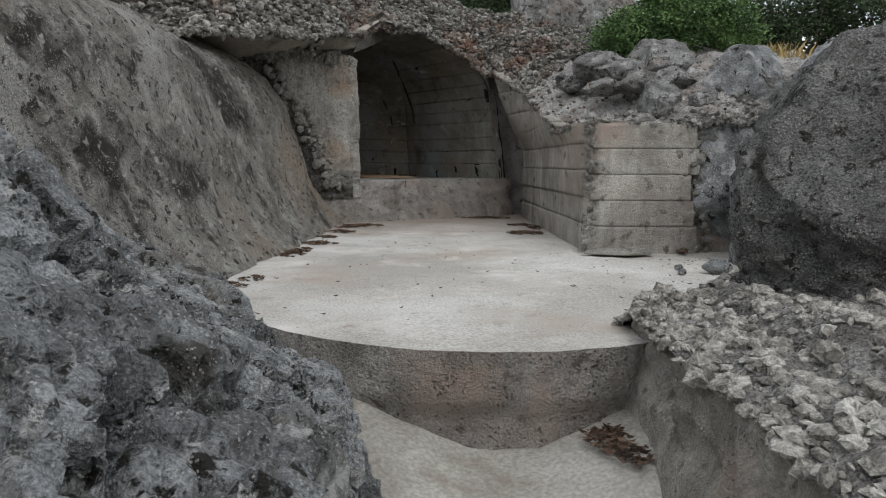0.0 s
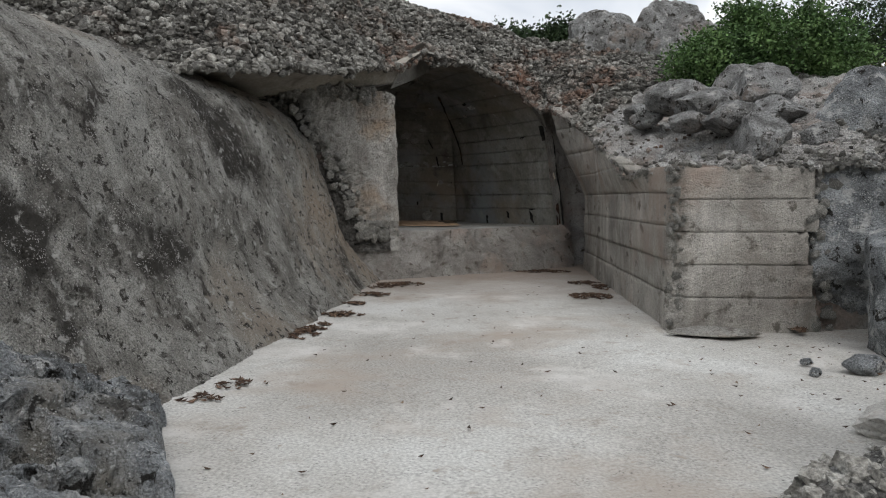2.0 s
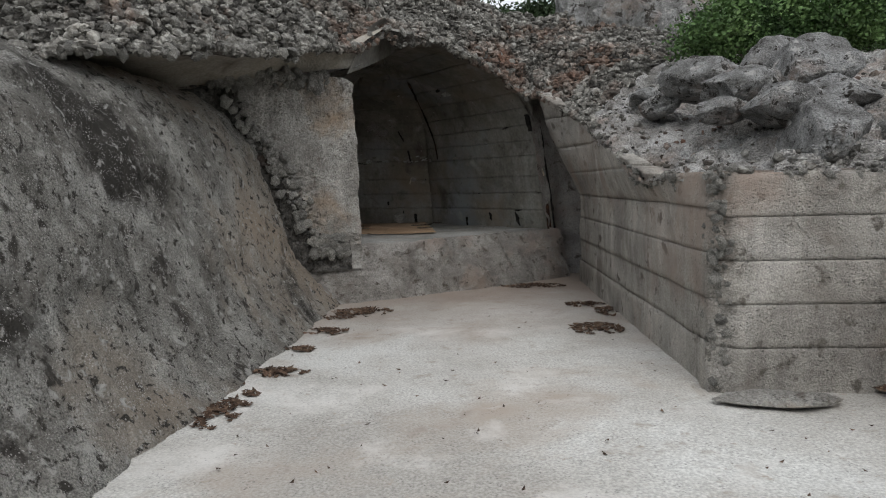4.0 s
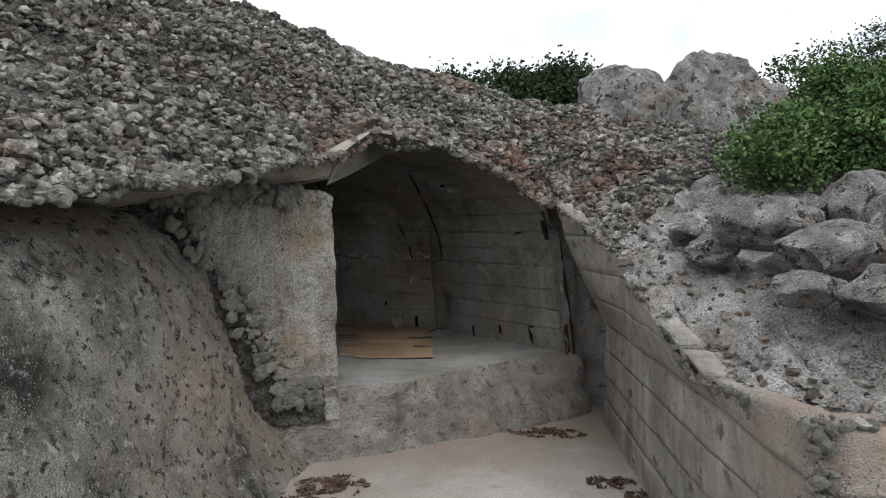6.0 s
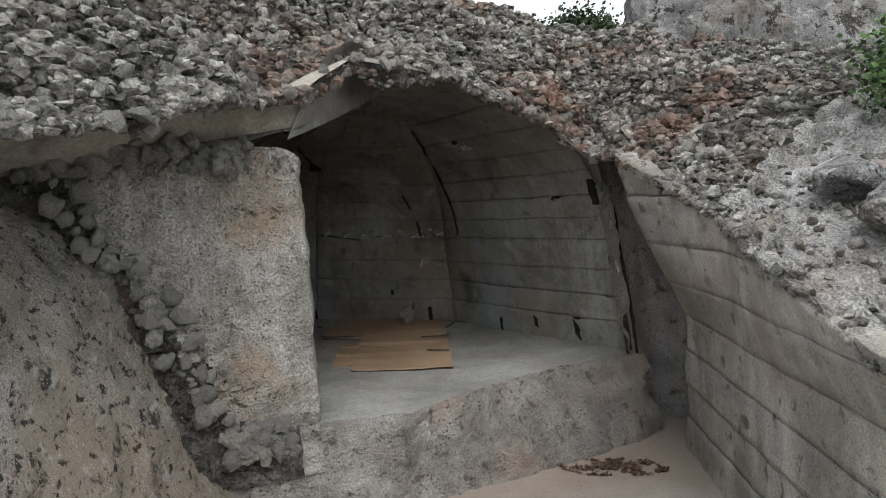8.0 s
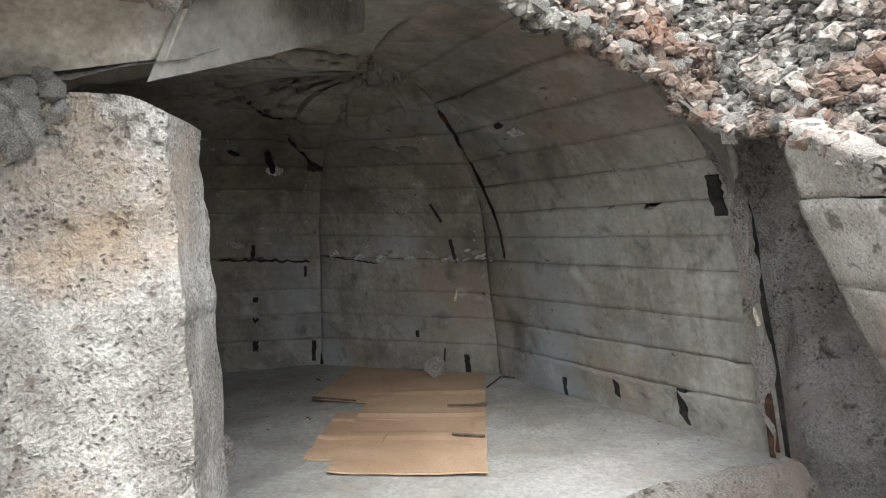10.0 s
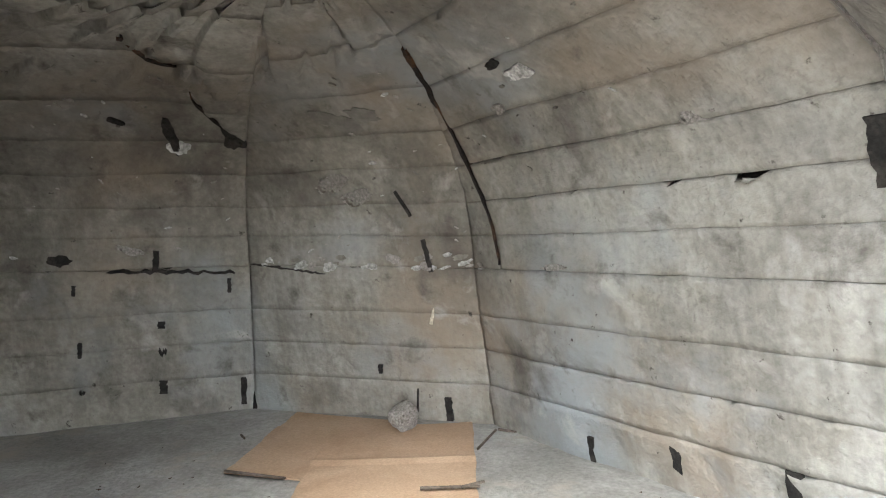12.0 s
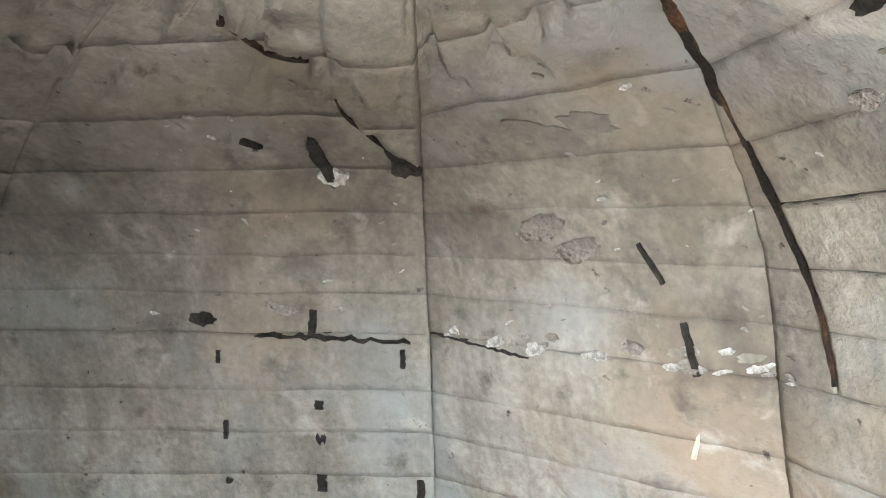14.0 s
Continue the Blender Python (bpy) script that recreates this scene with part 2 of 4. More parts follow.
M_SOIL = material("dry_ground", ((0.13, 0.11, 0.08), (0.20, 0.17, 0.12), (0.27, 0.23, 0.16)), 0.6, 0.97, 0.6, 25)
M_LEAF = material("bush_leaf", ((0.045, 0.085, 0.028), (0.075, 0.135, 0.042), (0.12, 0.19, 0.062)), 3, 0.6, 0.1, 40, island=0.55)
M_DLEAF = material("dark_tree_leaf", ((0.018, 0.032, 0.014), (0.03, 0.05, 0.02), (0.045, 0.07, 0.03)), 1, 0.7, 0.1, 20, island=0.6)
M_BARK = material("bark", ((0.06, 0.045, 0.035), (0.10, 0.08, 0.06), (0.14, 0.11, 0.09)), 8, 0.95, 0.6)
M_GRASS = material("dry_grass", ((0.24, 0.17, 0.07), (0.34, 0.25, 0.11), (0.42, 0.33, 0.16)), 8, 0.9, 0.1, island=0.5)
M_STONE = material("rubble_stone", ((0.18, 0.165, 0.145), (0.31, 0.288, 0.255), (0.45, 0.425, 0.385)), 12.0, 0.95, 0.8, 80, vary=0.5, contrast=0.7)
M_LIME = material("lime_crust", ((0.36, 0.345, 0.315), (0.48, 0.46, 0.43), (0.60, 0.58, 0.55)), 18, 0.95, 0.8, 60)
rng = np.random.default_rng(7)


# ---- building helpers ----
def mesh_object(name, verts, faces, mat, parent=None, smooth=False):
    me = bpy.data.meshes.new(name)
    me.from_pydata([tuple(map(float, v)) for v in verts], [], faces)
    me.validate()
    bm = bmesh.new()
    bm.from_mesh(me)
    bmesh.ops.recalc_face_normals(bm, faces=bm.faces)
    bm.to_mesh(me)
    bm.free()
    me.materials.append(mat)
    if smooth:
        me.polygons.foreach_set("use_smooth", [True] * len(me.polygons))
    ob = new(name, me)
    if parent is not None:
        ob.parent = parent
    return ob


def structure(ob, label, category):
    return tagged(ob, label, category, kind="structure")


def rows_faces(nu, nv, base=0):
    return [(base + i * nv + j, base + (i + 1) * nv + j, base + (i + 1) * nv + j + 1, base + i * nv + j + 1) for i in range(nu - 1) for j in range(nv - 1)]


def fbm(p, f, octaves=4):
    return noise.fractal(Vector(p) * f, 0.9, 2.1, octaves, noise_basis="PERLIN_ORIGINAL")


def along(ctrl, n):
    """n points at even steps along a polyline of points of any dimension (eased by the control index)."""
    c = np.array(ctrl, float)
    d = np.concatenate([[0], np.cumsum(np.linalg.norm(np.diff(c[:, :3], axis=0), axis=1))])
    t = np.linspace(0, d[-1], n)
    return np.stack([np.interp(t, d, c[:, k]) for k in range(c.shape[1])], 1)


def grid_normals(g):
    du, dv = np.gradient(g, axis=0), np.gradient(g, axis=1)
    nn = np.cross(du, dv)
    return nn / np.maximum(np.linalg.norm(nn, axis=2, keepdims=True), 1e-9)


def roughen(g, amp, f, octaves=4, side=1.0):
    nn = grid_normals(g)
    out = g.copy()
    for i in range(g.shape[0]):
        for j in range(g.shape[1]):
            out[i, j] += nn[i, j] * side * amp * fbm(g[i, j], f, octaves)
    return out


def crack(g, f, depth, width, side=1.0, seed=0.0):
    """Splits a surface into blocks with open cracks between them, each block set a little in or out."""
    nn = grid_normals(g)
    out = g.copy()
    for i in range(g.shape[0]):
        for j in range(g.shape[1]):
            p = Vector(g[i, j]) * f + Vector((seed, seed, seed))
            p += Vector((noise.noise(p * 1.7), noise.noise(p * 1.7 + Vector((5, 0, 0))), noise.noise(p * 1.7 + Vector((0, 9, 0))))) * 0.35
            d, c = noise.voronoi(p)
            step = noise.noise(c[0] * 3.1) * 0.9
            out[i, j] += nn[i, j] * side * depth * (step - 1.2 * math.exp(-((d[1] - d[0]) / width) ** 2))
    return out


def sheet(name, g, mat, parent=None, smooth=True):
    return mesh_object(name, g.reshape(-1, 3), rows_faces(g.shape[0], g.shape[1]), mat, parent, smooth)


def slab(name, g, depth, mat, parent=None, smooth=False):
    """A grid with a skirt pushed back by the vector depth, so that it has real thickness."""
    nu, nv = g.shape[:2]
    verts = list(g.reshape(-1, 3))
    faces = rows_faces(nu, nv)
    ring = [(i, 0) for i in range(nu)] + [(nu - 1, j) for j in range(1, nv)] + [(i, nv - 1) for i in range(nu - 2, -1, -1)] + [(0, j) for j in range(nv - 2, 0, -1)]
    k = len(verts)
    dd = np.array(depth, float)
    verts += [g[i, j] + (dd[i, j] if dd.ndim == 3 else dd) for i, j in ring]
    m = len(ring)
    for a in range(m):
        b = (a + 1) % m
        i, j = ring[a]
        i2, j2 = ring[b]
        faces.append((i * nv + j, i2 * nv + j2, k + b, k + a))
    return mesh_object(name, verts, faces, mat, parent, smooth)


def part(name, bm, mat, parent, label=""):
    me = bpy.data.meshes.new(name)
    bm.to_mesh(me)
    bm.free()
    me.materials.append(mat)
    ob = new(name, me)
    ob.parent = parent
    if label:
        ob["label"] = label
    return ob


def rock_mesh(name, size, seed, mat, detail=4, rough=0.16, facets=1.3):
    """A weathered boulder about its centre, cut by random planes for faces and broken edges."""
    bm = bmesh.new()
    bmesh.ops.create_icosphere(bm, subdivisions=detail, radius=1.0)
    r = random.Random(seed)
    planes = []
    for _ in range(13):
        v = Vector((r.gauss(0, 1), r.gauss(0, 1), r.gauss(0, 0.8))).normalized()
        planes.append((v, r.uniform(0.58, 0.9)))
    off = Vector((seed * 3.7, seed * 1.9, seed * 0.7))
    for v in bm.verts:
        p = v.co.copy()
        for pn, d in planes:
            e = p.dot(pn) - d
            if e > 0:
                p -= pn * e * 0.96
        p *= 1 + 0.6 * rough * noise.fractal(p * facets + off, 0.9, 2.1, 3) + 0.05 * noise.fractal(p * 5 + off, 0.8, 2.1, 4)
        v.co = Vector((p.x * size[0], p.y * size[1], p.z * size[2]))
    me = bpy.data.meshes.new(name)
    bm.to_mesh(me)
    bm.free()
    me.materials.append(mat)
    return me


def boulder(name, centre, size, seed, label, mat=None, turn=0.0, detail=4, rough=0.16, category="rock", group=""):
    ob = new(name, rock_mesh(name, size, seed, mat or M_GRANITE, detail, rough))
    ob.matrix_basis = pose(*centre, 0, 0, turn)
    return tagged(ob, label, category, group)


# ---- ground ----
gx = np.concatenate([-np.geomspace(600, 8, 26), np.linspace(-7, 7, 15), np.geomspace(8, 600, 26)])
gy = np.concatenate([-np.geomspace(600, 5, 24), np.linspace(-4, 19, 24), np.geomspace(20, 700, 30) ])
G = np.zeros((len(gx), len(gy), 3))
for i, x in enumerate(gx):
    for j, y in enumerate(gy):
        inside = max(abs(x) - 5.0, -2.0 - y, y - 16.5, 0.0)
        e = min(inside / 4.0, 1.0)
        hill = 3.1 if y > 10 else 1.4
        far = math.hypot(x, y - 8)
        z = -1.1 + e * e * (3 - 2 * e) * (hill + 0.6 * fbm((x, y, 0), 0.11)) + (min(far, 60) - 12) * 0.05 * (far > 12) * (1 if y > 8 else 0.2)
        if x <= -2.5 and y < 10.5 and inside < 1:
            z = max(z, (1.7 if y < 9.5 else 0.9) * min(1.0, (-2.0 - x) / 2.0))
        if x >= 3.5 and y < 8.5 and inside < 1:
            z = max(z, -0.3)
        G[i, j] = (x, y, z)
structure(sheet("ground", G, M_SOIL), "dry stony hillside ground with sparse grass", "ground")

# ---- trench floor and platform ----
def trench_z(y):
    return -0.385 - 0.13 * max(0.0, 5.95 - y) if y > 2.2 else -0.87


g = np.array([[(x, y, trench_z(y)) for y in np.linspace(-3.5, 6.5, 90)] for x in np.linspace(-1.6, 1.9, 40)])
g[:, :, 2] += np.array([[0.02 * fbm(p, 1.3) + 0.006 * fbm(p, 8) + min(0.2, 0.32 * max(0, abs(p[0] - 0.5) - 0.12)) * max(0, min(1, (p[1] - 4.5) / 1.3)) for p in row] for row in g])
structure(sheet("trench_floor", g, M_TRENCH), "dusty pale concrete floor of the sunken approach", "floor")


def front_y(x):
    return min(5.87 + 0.45 * (x - 0.42) ** 2, 6.25)


xs, ts = np.linspace(-1.9, 3.6, 181), np.linspace(0, 1, 130) ** 1.0
top = np.array([[(x, front_y(x) + t * (13.9 - front_y(x)), 0) for t in ts] for x in xs])
for row in top:
    for p in row:
        p[2] += 0.008 * fbm(p, 0.9) + 0.003 * fbm(p, 7)
        if p[0] > 1.24 and p[1] < 9.2:
            p[2] -= 0.018 + 0.012 * fbm(p, 3)
zs = np.linspace(0, 1, 14)
front = np.array([[(p[0] + 0, p[1] + 0.012 * math.sin(3 * s) + (0.02 * fbm((p[0], s * 0.5, 3), 4) if 0 < s else 0) + (0.025 if s > 0.42 else 0) + 0.03 * max(0.0, s - 0.42), p[2] - 0.012 * (s > 0) - s * 0.52) for s in zs] for p in top[:, 0]])
floor = structure(sheet("floor", top, M_FLOOR), "pale worn concrete platform floor, dusty and stained", "floor")
structure(sheet("platform_step", front, M_ROUGH), "rough concrete step face below the platform edge", "step")

# ---- sloping granite slab beside the platform ----
OFF = np.array([(-0.05, -0.3), (0.0, 0.0), (0.20, 0.25), (0.32, 0.5), (0.47, 0.94), (0.60, 1.38), (0.76, 1.62), (1.0, 1.80), (1.5, 1.93), (2.6, 2.05), (4.2, 2.1)])
oo = along(np.c_[OFF, np.zeros(len(OFF))], 150)[:, :2]
ys = np.linspace(4.2, 12.2, 260)
g = np.array([[(-1.07 - 0.03 * max(0, y - 9.5) - 0.06 * max(0.0, 7.2 - y) - o, y, z) for o, z in oo] for y in ys])
g = roughen(g, 0.045, 0.6, 2)
g = crack(g, 1.1, 0.018, 0.05, 1.0, 2.0)
g = roughen(g, 0.016, 5.0, 4)
g = roughen(g, 0.010, 24, 3)
structure(sheet("rock_slab", g, M_SLAB), "sloping weathered grey granite slab with dark lichen streaks", "rock")

# ---- concrete roof covered with rubble ----
LIP = [(-4.6, 7.4, 2.05), (-2.6, 8.75, 1.72), (-1.93, 9.2, 1.75), (-1.6, 9.6, 1.80), (-1.30, 10.37, 1.93), (-1.08, 11.0, 2.06), (-0.87, 11.52, 2.18), (-0.70, 11.89, 2.40), (-0.37, 12.16, 2.36),
       (0.0, 12.44, 2.26), (0.28, 12.67, 2.10), (0.58, 12.92, 1.87)]
WALLTOP = [(0.67, 12.58, 1.86), (0.88, 12.22, 1.68), (1.08, 11.78, 1.46), (1.05, 11.02, 1.29), (1.17, 9.86, 1.03), (1.36, 9.12, 1.03), (1.8, 9.1, 1.03), (2.2, 9.1, 1.03), (2.7, 8.9, 1.05)]
FAR = [(-8, 12, 3.6), (-5.5, 14, 4.0), (-4.5, 15, 4.1), (-3.8, 15.5, 4.1), (-3.0, 16, 3.96), (-2.4, 16.2, 3.84), (-1.8, 16.3, 3.70), (-1.2, 16.3, 3.54), (-0.6, 16, 3.36), (0, 15.8, 3.19), (0.6, 15.5, 3.11), (1.2, 15.3, 3.03)]
FAR += [(2.0, 15, 2.9), (2.8, 14.5, 2.7), (4.0, 13.6, 2.3), (5.0, 12.5, 2.05), (5.6, 11.2, 1.8), (5.8, 10.2, 1.6), (5.9, 9.8, 1.5), (6.0, 9.3, 1.45), (6.2, 8.4, 1.4)]
both = along(np.c_[np.array(LIP + WALLTOP), np.array(FAR)], 300)
vs = np.linspace(0, 1, 150) ** 1.7
g = np.zeros((len(both), len(vs), 3))
for i, r in enumerate(both):
    for j, v in enumerate(vs):
        p = r[:3] * (1 - v) + r[3:] * v
        p[2] = r[2] + (r[5] - r[2]) * (1 - (1 - v) ** 3)
        g[i, j] = p
ROOF = crack(roughen(g, 0.12, 1.1, 4), 2.6, 0.035, 0.12, 1.0, 5.0)
ROOF[:, 0] = g[:, 0]
ROOF = roughen(ROOF, 0.03, 7, 3)
ROOF = roughen(ROOF, 0.012, 24, 2)
CUT = 206
roof = structure(sheet("roof", ROOF[:CUT + 1], M_RUBBLE, smooth=False), "bunker roof of rough rubble concrete shaped like the hillside", "roof")
SHOULDER = crack(ROOF[CUT:], 2.2, 0.03, 0.10)
SHOULDER[0] = ROOF[CUT]
shoulder = structure(sheet("roof_shoulder", SHOULDER, M_SHOULDER, smooth=False), "weathered pinkish-grey mortar shoulder of the roof above the side wall", "roof")
BACK = [(-5.4, 9.2, 1.75), (-3.4, 10.0, 1.7), (-2.7, 10.5, 1.74), (-2.3, 10.8, 1.79), (-1.95, 11.1, 1.86), (-1.6, 11.35, 1.93), (-1.2, 11.62, 2.02), (-0.97, 11.76, 2.06)]
both = along(np.c_[np.array(LIP[:8]), np.array(BACK)], 90)
g = np.array([[r[:3] * (1 - v) + r[3:] * v + np.array([0, 0, 0.10 * math.sin(math.pi * v)]) for v in np.linspace(0, 1, 24)] for r in both])
g = roughen(g, 0.02, 2.5, 4)
structure(sheet("roof_underside", g, M_UNDER), "smooth beige concrete underside of the overhanging roof lip", "ceiling")

# added sheet over the pillar that keeps stray sky light out of the shelter
g = np.array([[(p[0] + 0.25 * v, p[1] - 0.03 + 0.9 * v, p[2] - 0.02 + 0.3 * v) for v in np.linspace(0, 1, 12)] for p in along(BACK, 50)])
structure(sheet("lintel", roughen(g, 0.02, 4, 3), M_ROUGH), "added rough concrete fill between the pillar and the vault, keeping sky light out", "ceiling")

# dark concrete here paints in the shaded interior; the lip itself is pale
g = []
for v in np.linspace(-0.03, 1, 24):
    lo, hi = np.array(BACK[-1]) + np.array((0.25, 0.87, 0.28)) * v, np.array((-0.69, 11.92, 2.50)) + np.array((0.0, 0.75, 0.07)) * v
    g.append([lo * (1 - w) + hi * w + np.array((0, 0, 0.09 * math.sin(math.pi * w) * (1 - v))) for w in np.linspace(-0.08, 1, 18)])
structure(sheet("lip_return", roughen(np.array(g), 0.02, 3, 3), M_SOOT_SHADE), "smooth end of the roof lip beside the opening, shade painted in", "ceiling")

# ---- cave: floor, ledge, walls in board courses ----
BASE = [(0.86, 13.44), (-0.47, 14.864), (-0.625, 15.03), (-2.13, 15.38), (-4.2, 14.5), (-4.7, 13.0), (-3.6, 12.0), (-2.0, 11.5)]
LEDGE = [(0.90, 13.34), (0.62, 13.24), (0.25, 13.0), (-0.18, 12.55), (-0.52, 12.05), (-0.95, 11.9), (-2.0, 11.3)]
led = along([(*p, 0) for p in LEDGE], 80)
bas = along([(*p, 0) for p in BASE], 80)
g = np.array([[(*(l[:2] * (1 - v) + b[:2] * v), 0.5) for v in np.linspace(0, 1, 50)] for l, b in zip(led, bas)])
g[:, :, 2] += np.array([[0.012 * fbm(p, 1.5) + 0.004 * fbm(p, 9) for p in row] for row in g])
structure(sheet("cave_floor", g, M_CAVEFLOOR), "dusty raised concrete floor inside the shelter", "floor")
FOOT = [(1.02, 13.25), (0.82, 12.98), (0.42, 12.66), (0.0, 12.36), (-0.5, 11.98), (-1.1, 11.6), (-2.1, 10.98)]
ft = along([(*p, 0) for p in FOOT], 150)
lt = along([(*p, 0) for p in LEDGE], 150)
g = np.array([[(*(f[:2] * (1 - v) + l[:2] * v), -0.05 + 0.55 * math.sin(v * math.pi / 2) ** 0.8) for v in np.linspace(0, 1, 36)] for f, l in zip(ft, lt)])
keep = g[:, -1].copy()
g = roughen(g, 0.05, 3.2, 4)
g = roughen(g, 0.012, 16, 3)
g[:, -1] = keep
structure(sheet("ledge_riser", g, M_ROUGH), "broken worn concrete riser below the shelter floor", "step")

JOINT, APEX, APEX_END = 1.325, np.array((-1.0, 13.5, 2.45)), np.array((-0.5, 12.75, 2.45))


def vault_point(b, z=None, th=None):
    """A place on the shelter's inner face over the foot b: at the height z on the leaning wall, or at the angle th in the vault."""
    u = min(1.0, max(0.0, (b[0] + 0.625) / 1.485))
    apex = APEX * (1 - u) + APEX_END * u
    if th is None:
        f, h = 0.1 * max(0.0, z - 0.5) / (JOINT - 0.5), z
    else:
        f, h = 0.1 + 0.9 * (1 - math.cos(th)), JOINT + (APEX[2] - JOINT) * math.sin(th)
    h += 0.035 * max(0.0, -0.6 - b[0]) * min(1.2, max(0.0, h - 0.5) / 0.83) * (1 if th is None else max(0.0, math.cos(th)))
    return np.array((b[0] + (apex[0] - b[0]) * f, b[1] + (apex[1] - b[1]) * f, h))


def foot(i, th):
    """The foot of the edge between two panels; the open crack drifts along its panel as it climbs."""
    if i != 1:
        return np.array(BASE[i], float)
    x = np.interp(th, (0, 0.19, 0.49, 0.75, 1.0, 1.57), (-0.467, -0.488, -0.56, -0.605, -0.612, -0.615))
    return np.array((x, 13.44 - 1.0707 * (x - 0.86)))


PLATE = ((-3.7, 1.2), (-3.34, 1.12), (-3.02, 1.037), (-2.666, 0.997), (-2.548, 0.866), (-2.365, 0.755), (-2.22, 0.68), (-2.13, 0.60))


def broken(b, th):
    """How far the vault's skin stands proud: the broken plate above the long jagged edge, and smaller flakes higher up."""
    edge = np.interp(b[0], [p[0] for p in PLATE], [p[1] for p in PLATE]) + 0.05 * fbm((b[0], b[1], 2), 7.0)
    d = 0.045 * min(1.0, max(0.0, (th - edge) / 0.03)) if b[0] < -2.13 else 0.0
    if th > 0.8 and b[0] < -0.7:
        q = fbm((b[0], b[1], th * 1.3), 2.4, 4)
        d += 0.035 * min(1.0, max(0.0, (q - 0.08) / 0.05)) * min(1.0, (th - 0.8) / 0.15)
    return d


cen = np.array((-1.6, 13.4, 1.2))
shell = np.array([[vault_point(b, z=z) for z in (0.3, 0.9, JOINT)] + [vault_point(b, th=t) for t in np.linspace(0.1, math.pi / 2, 14)] for b in along([(*p, 0) for p in BASE], 60)])
push = (shell - cen) / np.linalg.norm(shell - cen, axis=2, keepdims=True)
cave = structure(sheet("cave_wall", shell + 0.05 * push, M_DARK), "board-marked concrete vault of the shelter, sooty and cracked", "wall")
COURSES = [0.45, 0.715, 0.905, 1.09, JOINT]
THETA = [0.0, 0.145, 0.295, 0.46, 0.625, 0.82, 1.05, 1.3, math.pi / 2]
random.seed(3)
for s in range(len(BASE) - 1):
    b0, b1 = (np.array(v, float) for v in (BASE[s], BASE[s + 1]))
    n = max(10, int(np.linalg.norm(b1 - b0) / 0.022))
    shift = random.uniform(-0.02, 0.02)
    lower_gap = random.choice((0.002, 0.003))
    for k in range(len(COURSES) + len(THETA) - 2):
        low = k < len(COURSES) - 1
        if low and s == 1:
            continue
        lo, hi = (COURSES[k], COURSES[k + 1]) if low else (THETA[k - len(COURSES) + 1], THETA[k - len(COURSES) + 2])
        upper_gap = 0.003 if k == len(COURSES) - 2 and s > 0 else random.choice((0.0, 0.0, 0.0, 0.0006) if s else (0.0, 0.0006, 0.001, 0.0016))
        rows, proud = [], np.zeros((n + 1, 9))
        for i in range(n + 1):
            f = i / n
            b = b0 * (1 - f) + (np.array(BASE[2], float) if low and s == 0 else b1) * f
            wav = 0.006 * fbm((b[0], b[1], k), 2.0)
            chip = max(0.0, fbm((b[0] * 2.3, b[1] * 2.3, k + 0.5), 2.5) - 0.25) * 0.05
            col = []
            for j in range(9):
                q = lo + (hi - lo) * j / 8 + (wav if 0 < k and j == 0 else 0)
                if j == 0:
                    q += lower_gap
                if j == 8:
                    q -= upper_gap + (chip if upper_gap > 0.0007 else 0) - 0.006 * fbm((b[0], b[1], k + 1), 2.0)
                if low:
                    col.append(vault_point(b, z=q))
                else:
                    bb = foot(s, q) * (1 - f) + foot(s + 1, q) * f
                    col.append(vault_point(bb, th=q))
                    proud[i, j] = broken(bb, q)
            rows.append(col)
        lower_gap = upper_gap
        gg = np.array(rows)
        # the open crack along the rib between two vault panels
        c = k - len(COURSES) + 1
        if not low and s in (0, 1) and c < 6:
            wid = (0.014, 0.036, 0.042, 0.050, 0.058, 0.05)[c]
            e, q = (-1, -2) if s == 0 else (0, 1)
            inn = gg[q] - gg[e]
            jag = np.array([0.6 + 0.8 * abs(fbm((c, j * 0.3, s), 2.0)) for j in range(9)])[:, None]
            gg[e] = gg[e] + inn / np.linalg.norm(inn, axis=1, keepdims=True) * np.minimum(wid * 0.5 * jag, 0.8 * np.linalg.norm(inn, axis=1, keepdims=True))
        nn = grid_normals(gg)
        side = np.sign(np.sum(nn * (cen - gg), axis=2).mean())
        gg = gg + nn * side * (random.uniform(0.0, 0.003 if s > 1 else 0.010) + proud[:, :, None])
        gg = roughen(gg, 0.014, 2.0, 4, side)
        gg = roughen(gg, 0.004, 20, 3, side)
        if k == 0 and s == 0:
            gg = roughen(gg, 0.015, 9, 4, side)
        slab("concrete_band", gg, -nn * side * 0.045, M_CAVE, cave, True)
# front part of the vault, from the apex to the arch rim, in darker concrete
RIM = [(0.63, 13.05, 1.78), (0.58, 12.92, 1.87), (0.28, 12.67, 2.10), (0.0, 12.44, 2.26), (-0.37, 12.16, 2.36), (-0.70, 11.89, 2.40), (-0.95, 11.70, 2.22), (-1.35, 11.55, 2.04), (-2.0, 11.49, 1.96)]
INNER = [vault_point(BASE[0], th=t) for t in (0.30, 0.50, 0.78, 1.05, 1.35)] + [APEX_END, (APEX + APEX_END) / 2, APEX, APEX]
g = []
for r in along(np.c_[np.array(RIM), np.array(INNER)], 140):
    g.append([(*(r[:2] + (r[3:5] - r[:2]) * (1 - math.cos(t))), r[2] + (r[5] - r[2]) * math.sin(t)) for t in np.linspace(0, math.pi / 2, 50)])
g = np.array(g)
g0 = g[:, 0].copy()
g = roughen(roughen(g, 0.03, 1.8, 4), 0.006, 14, 3)
g[:, 0] = g0
sheet("front_vault", g, M_SOOT_SHADE, cave)

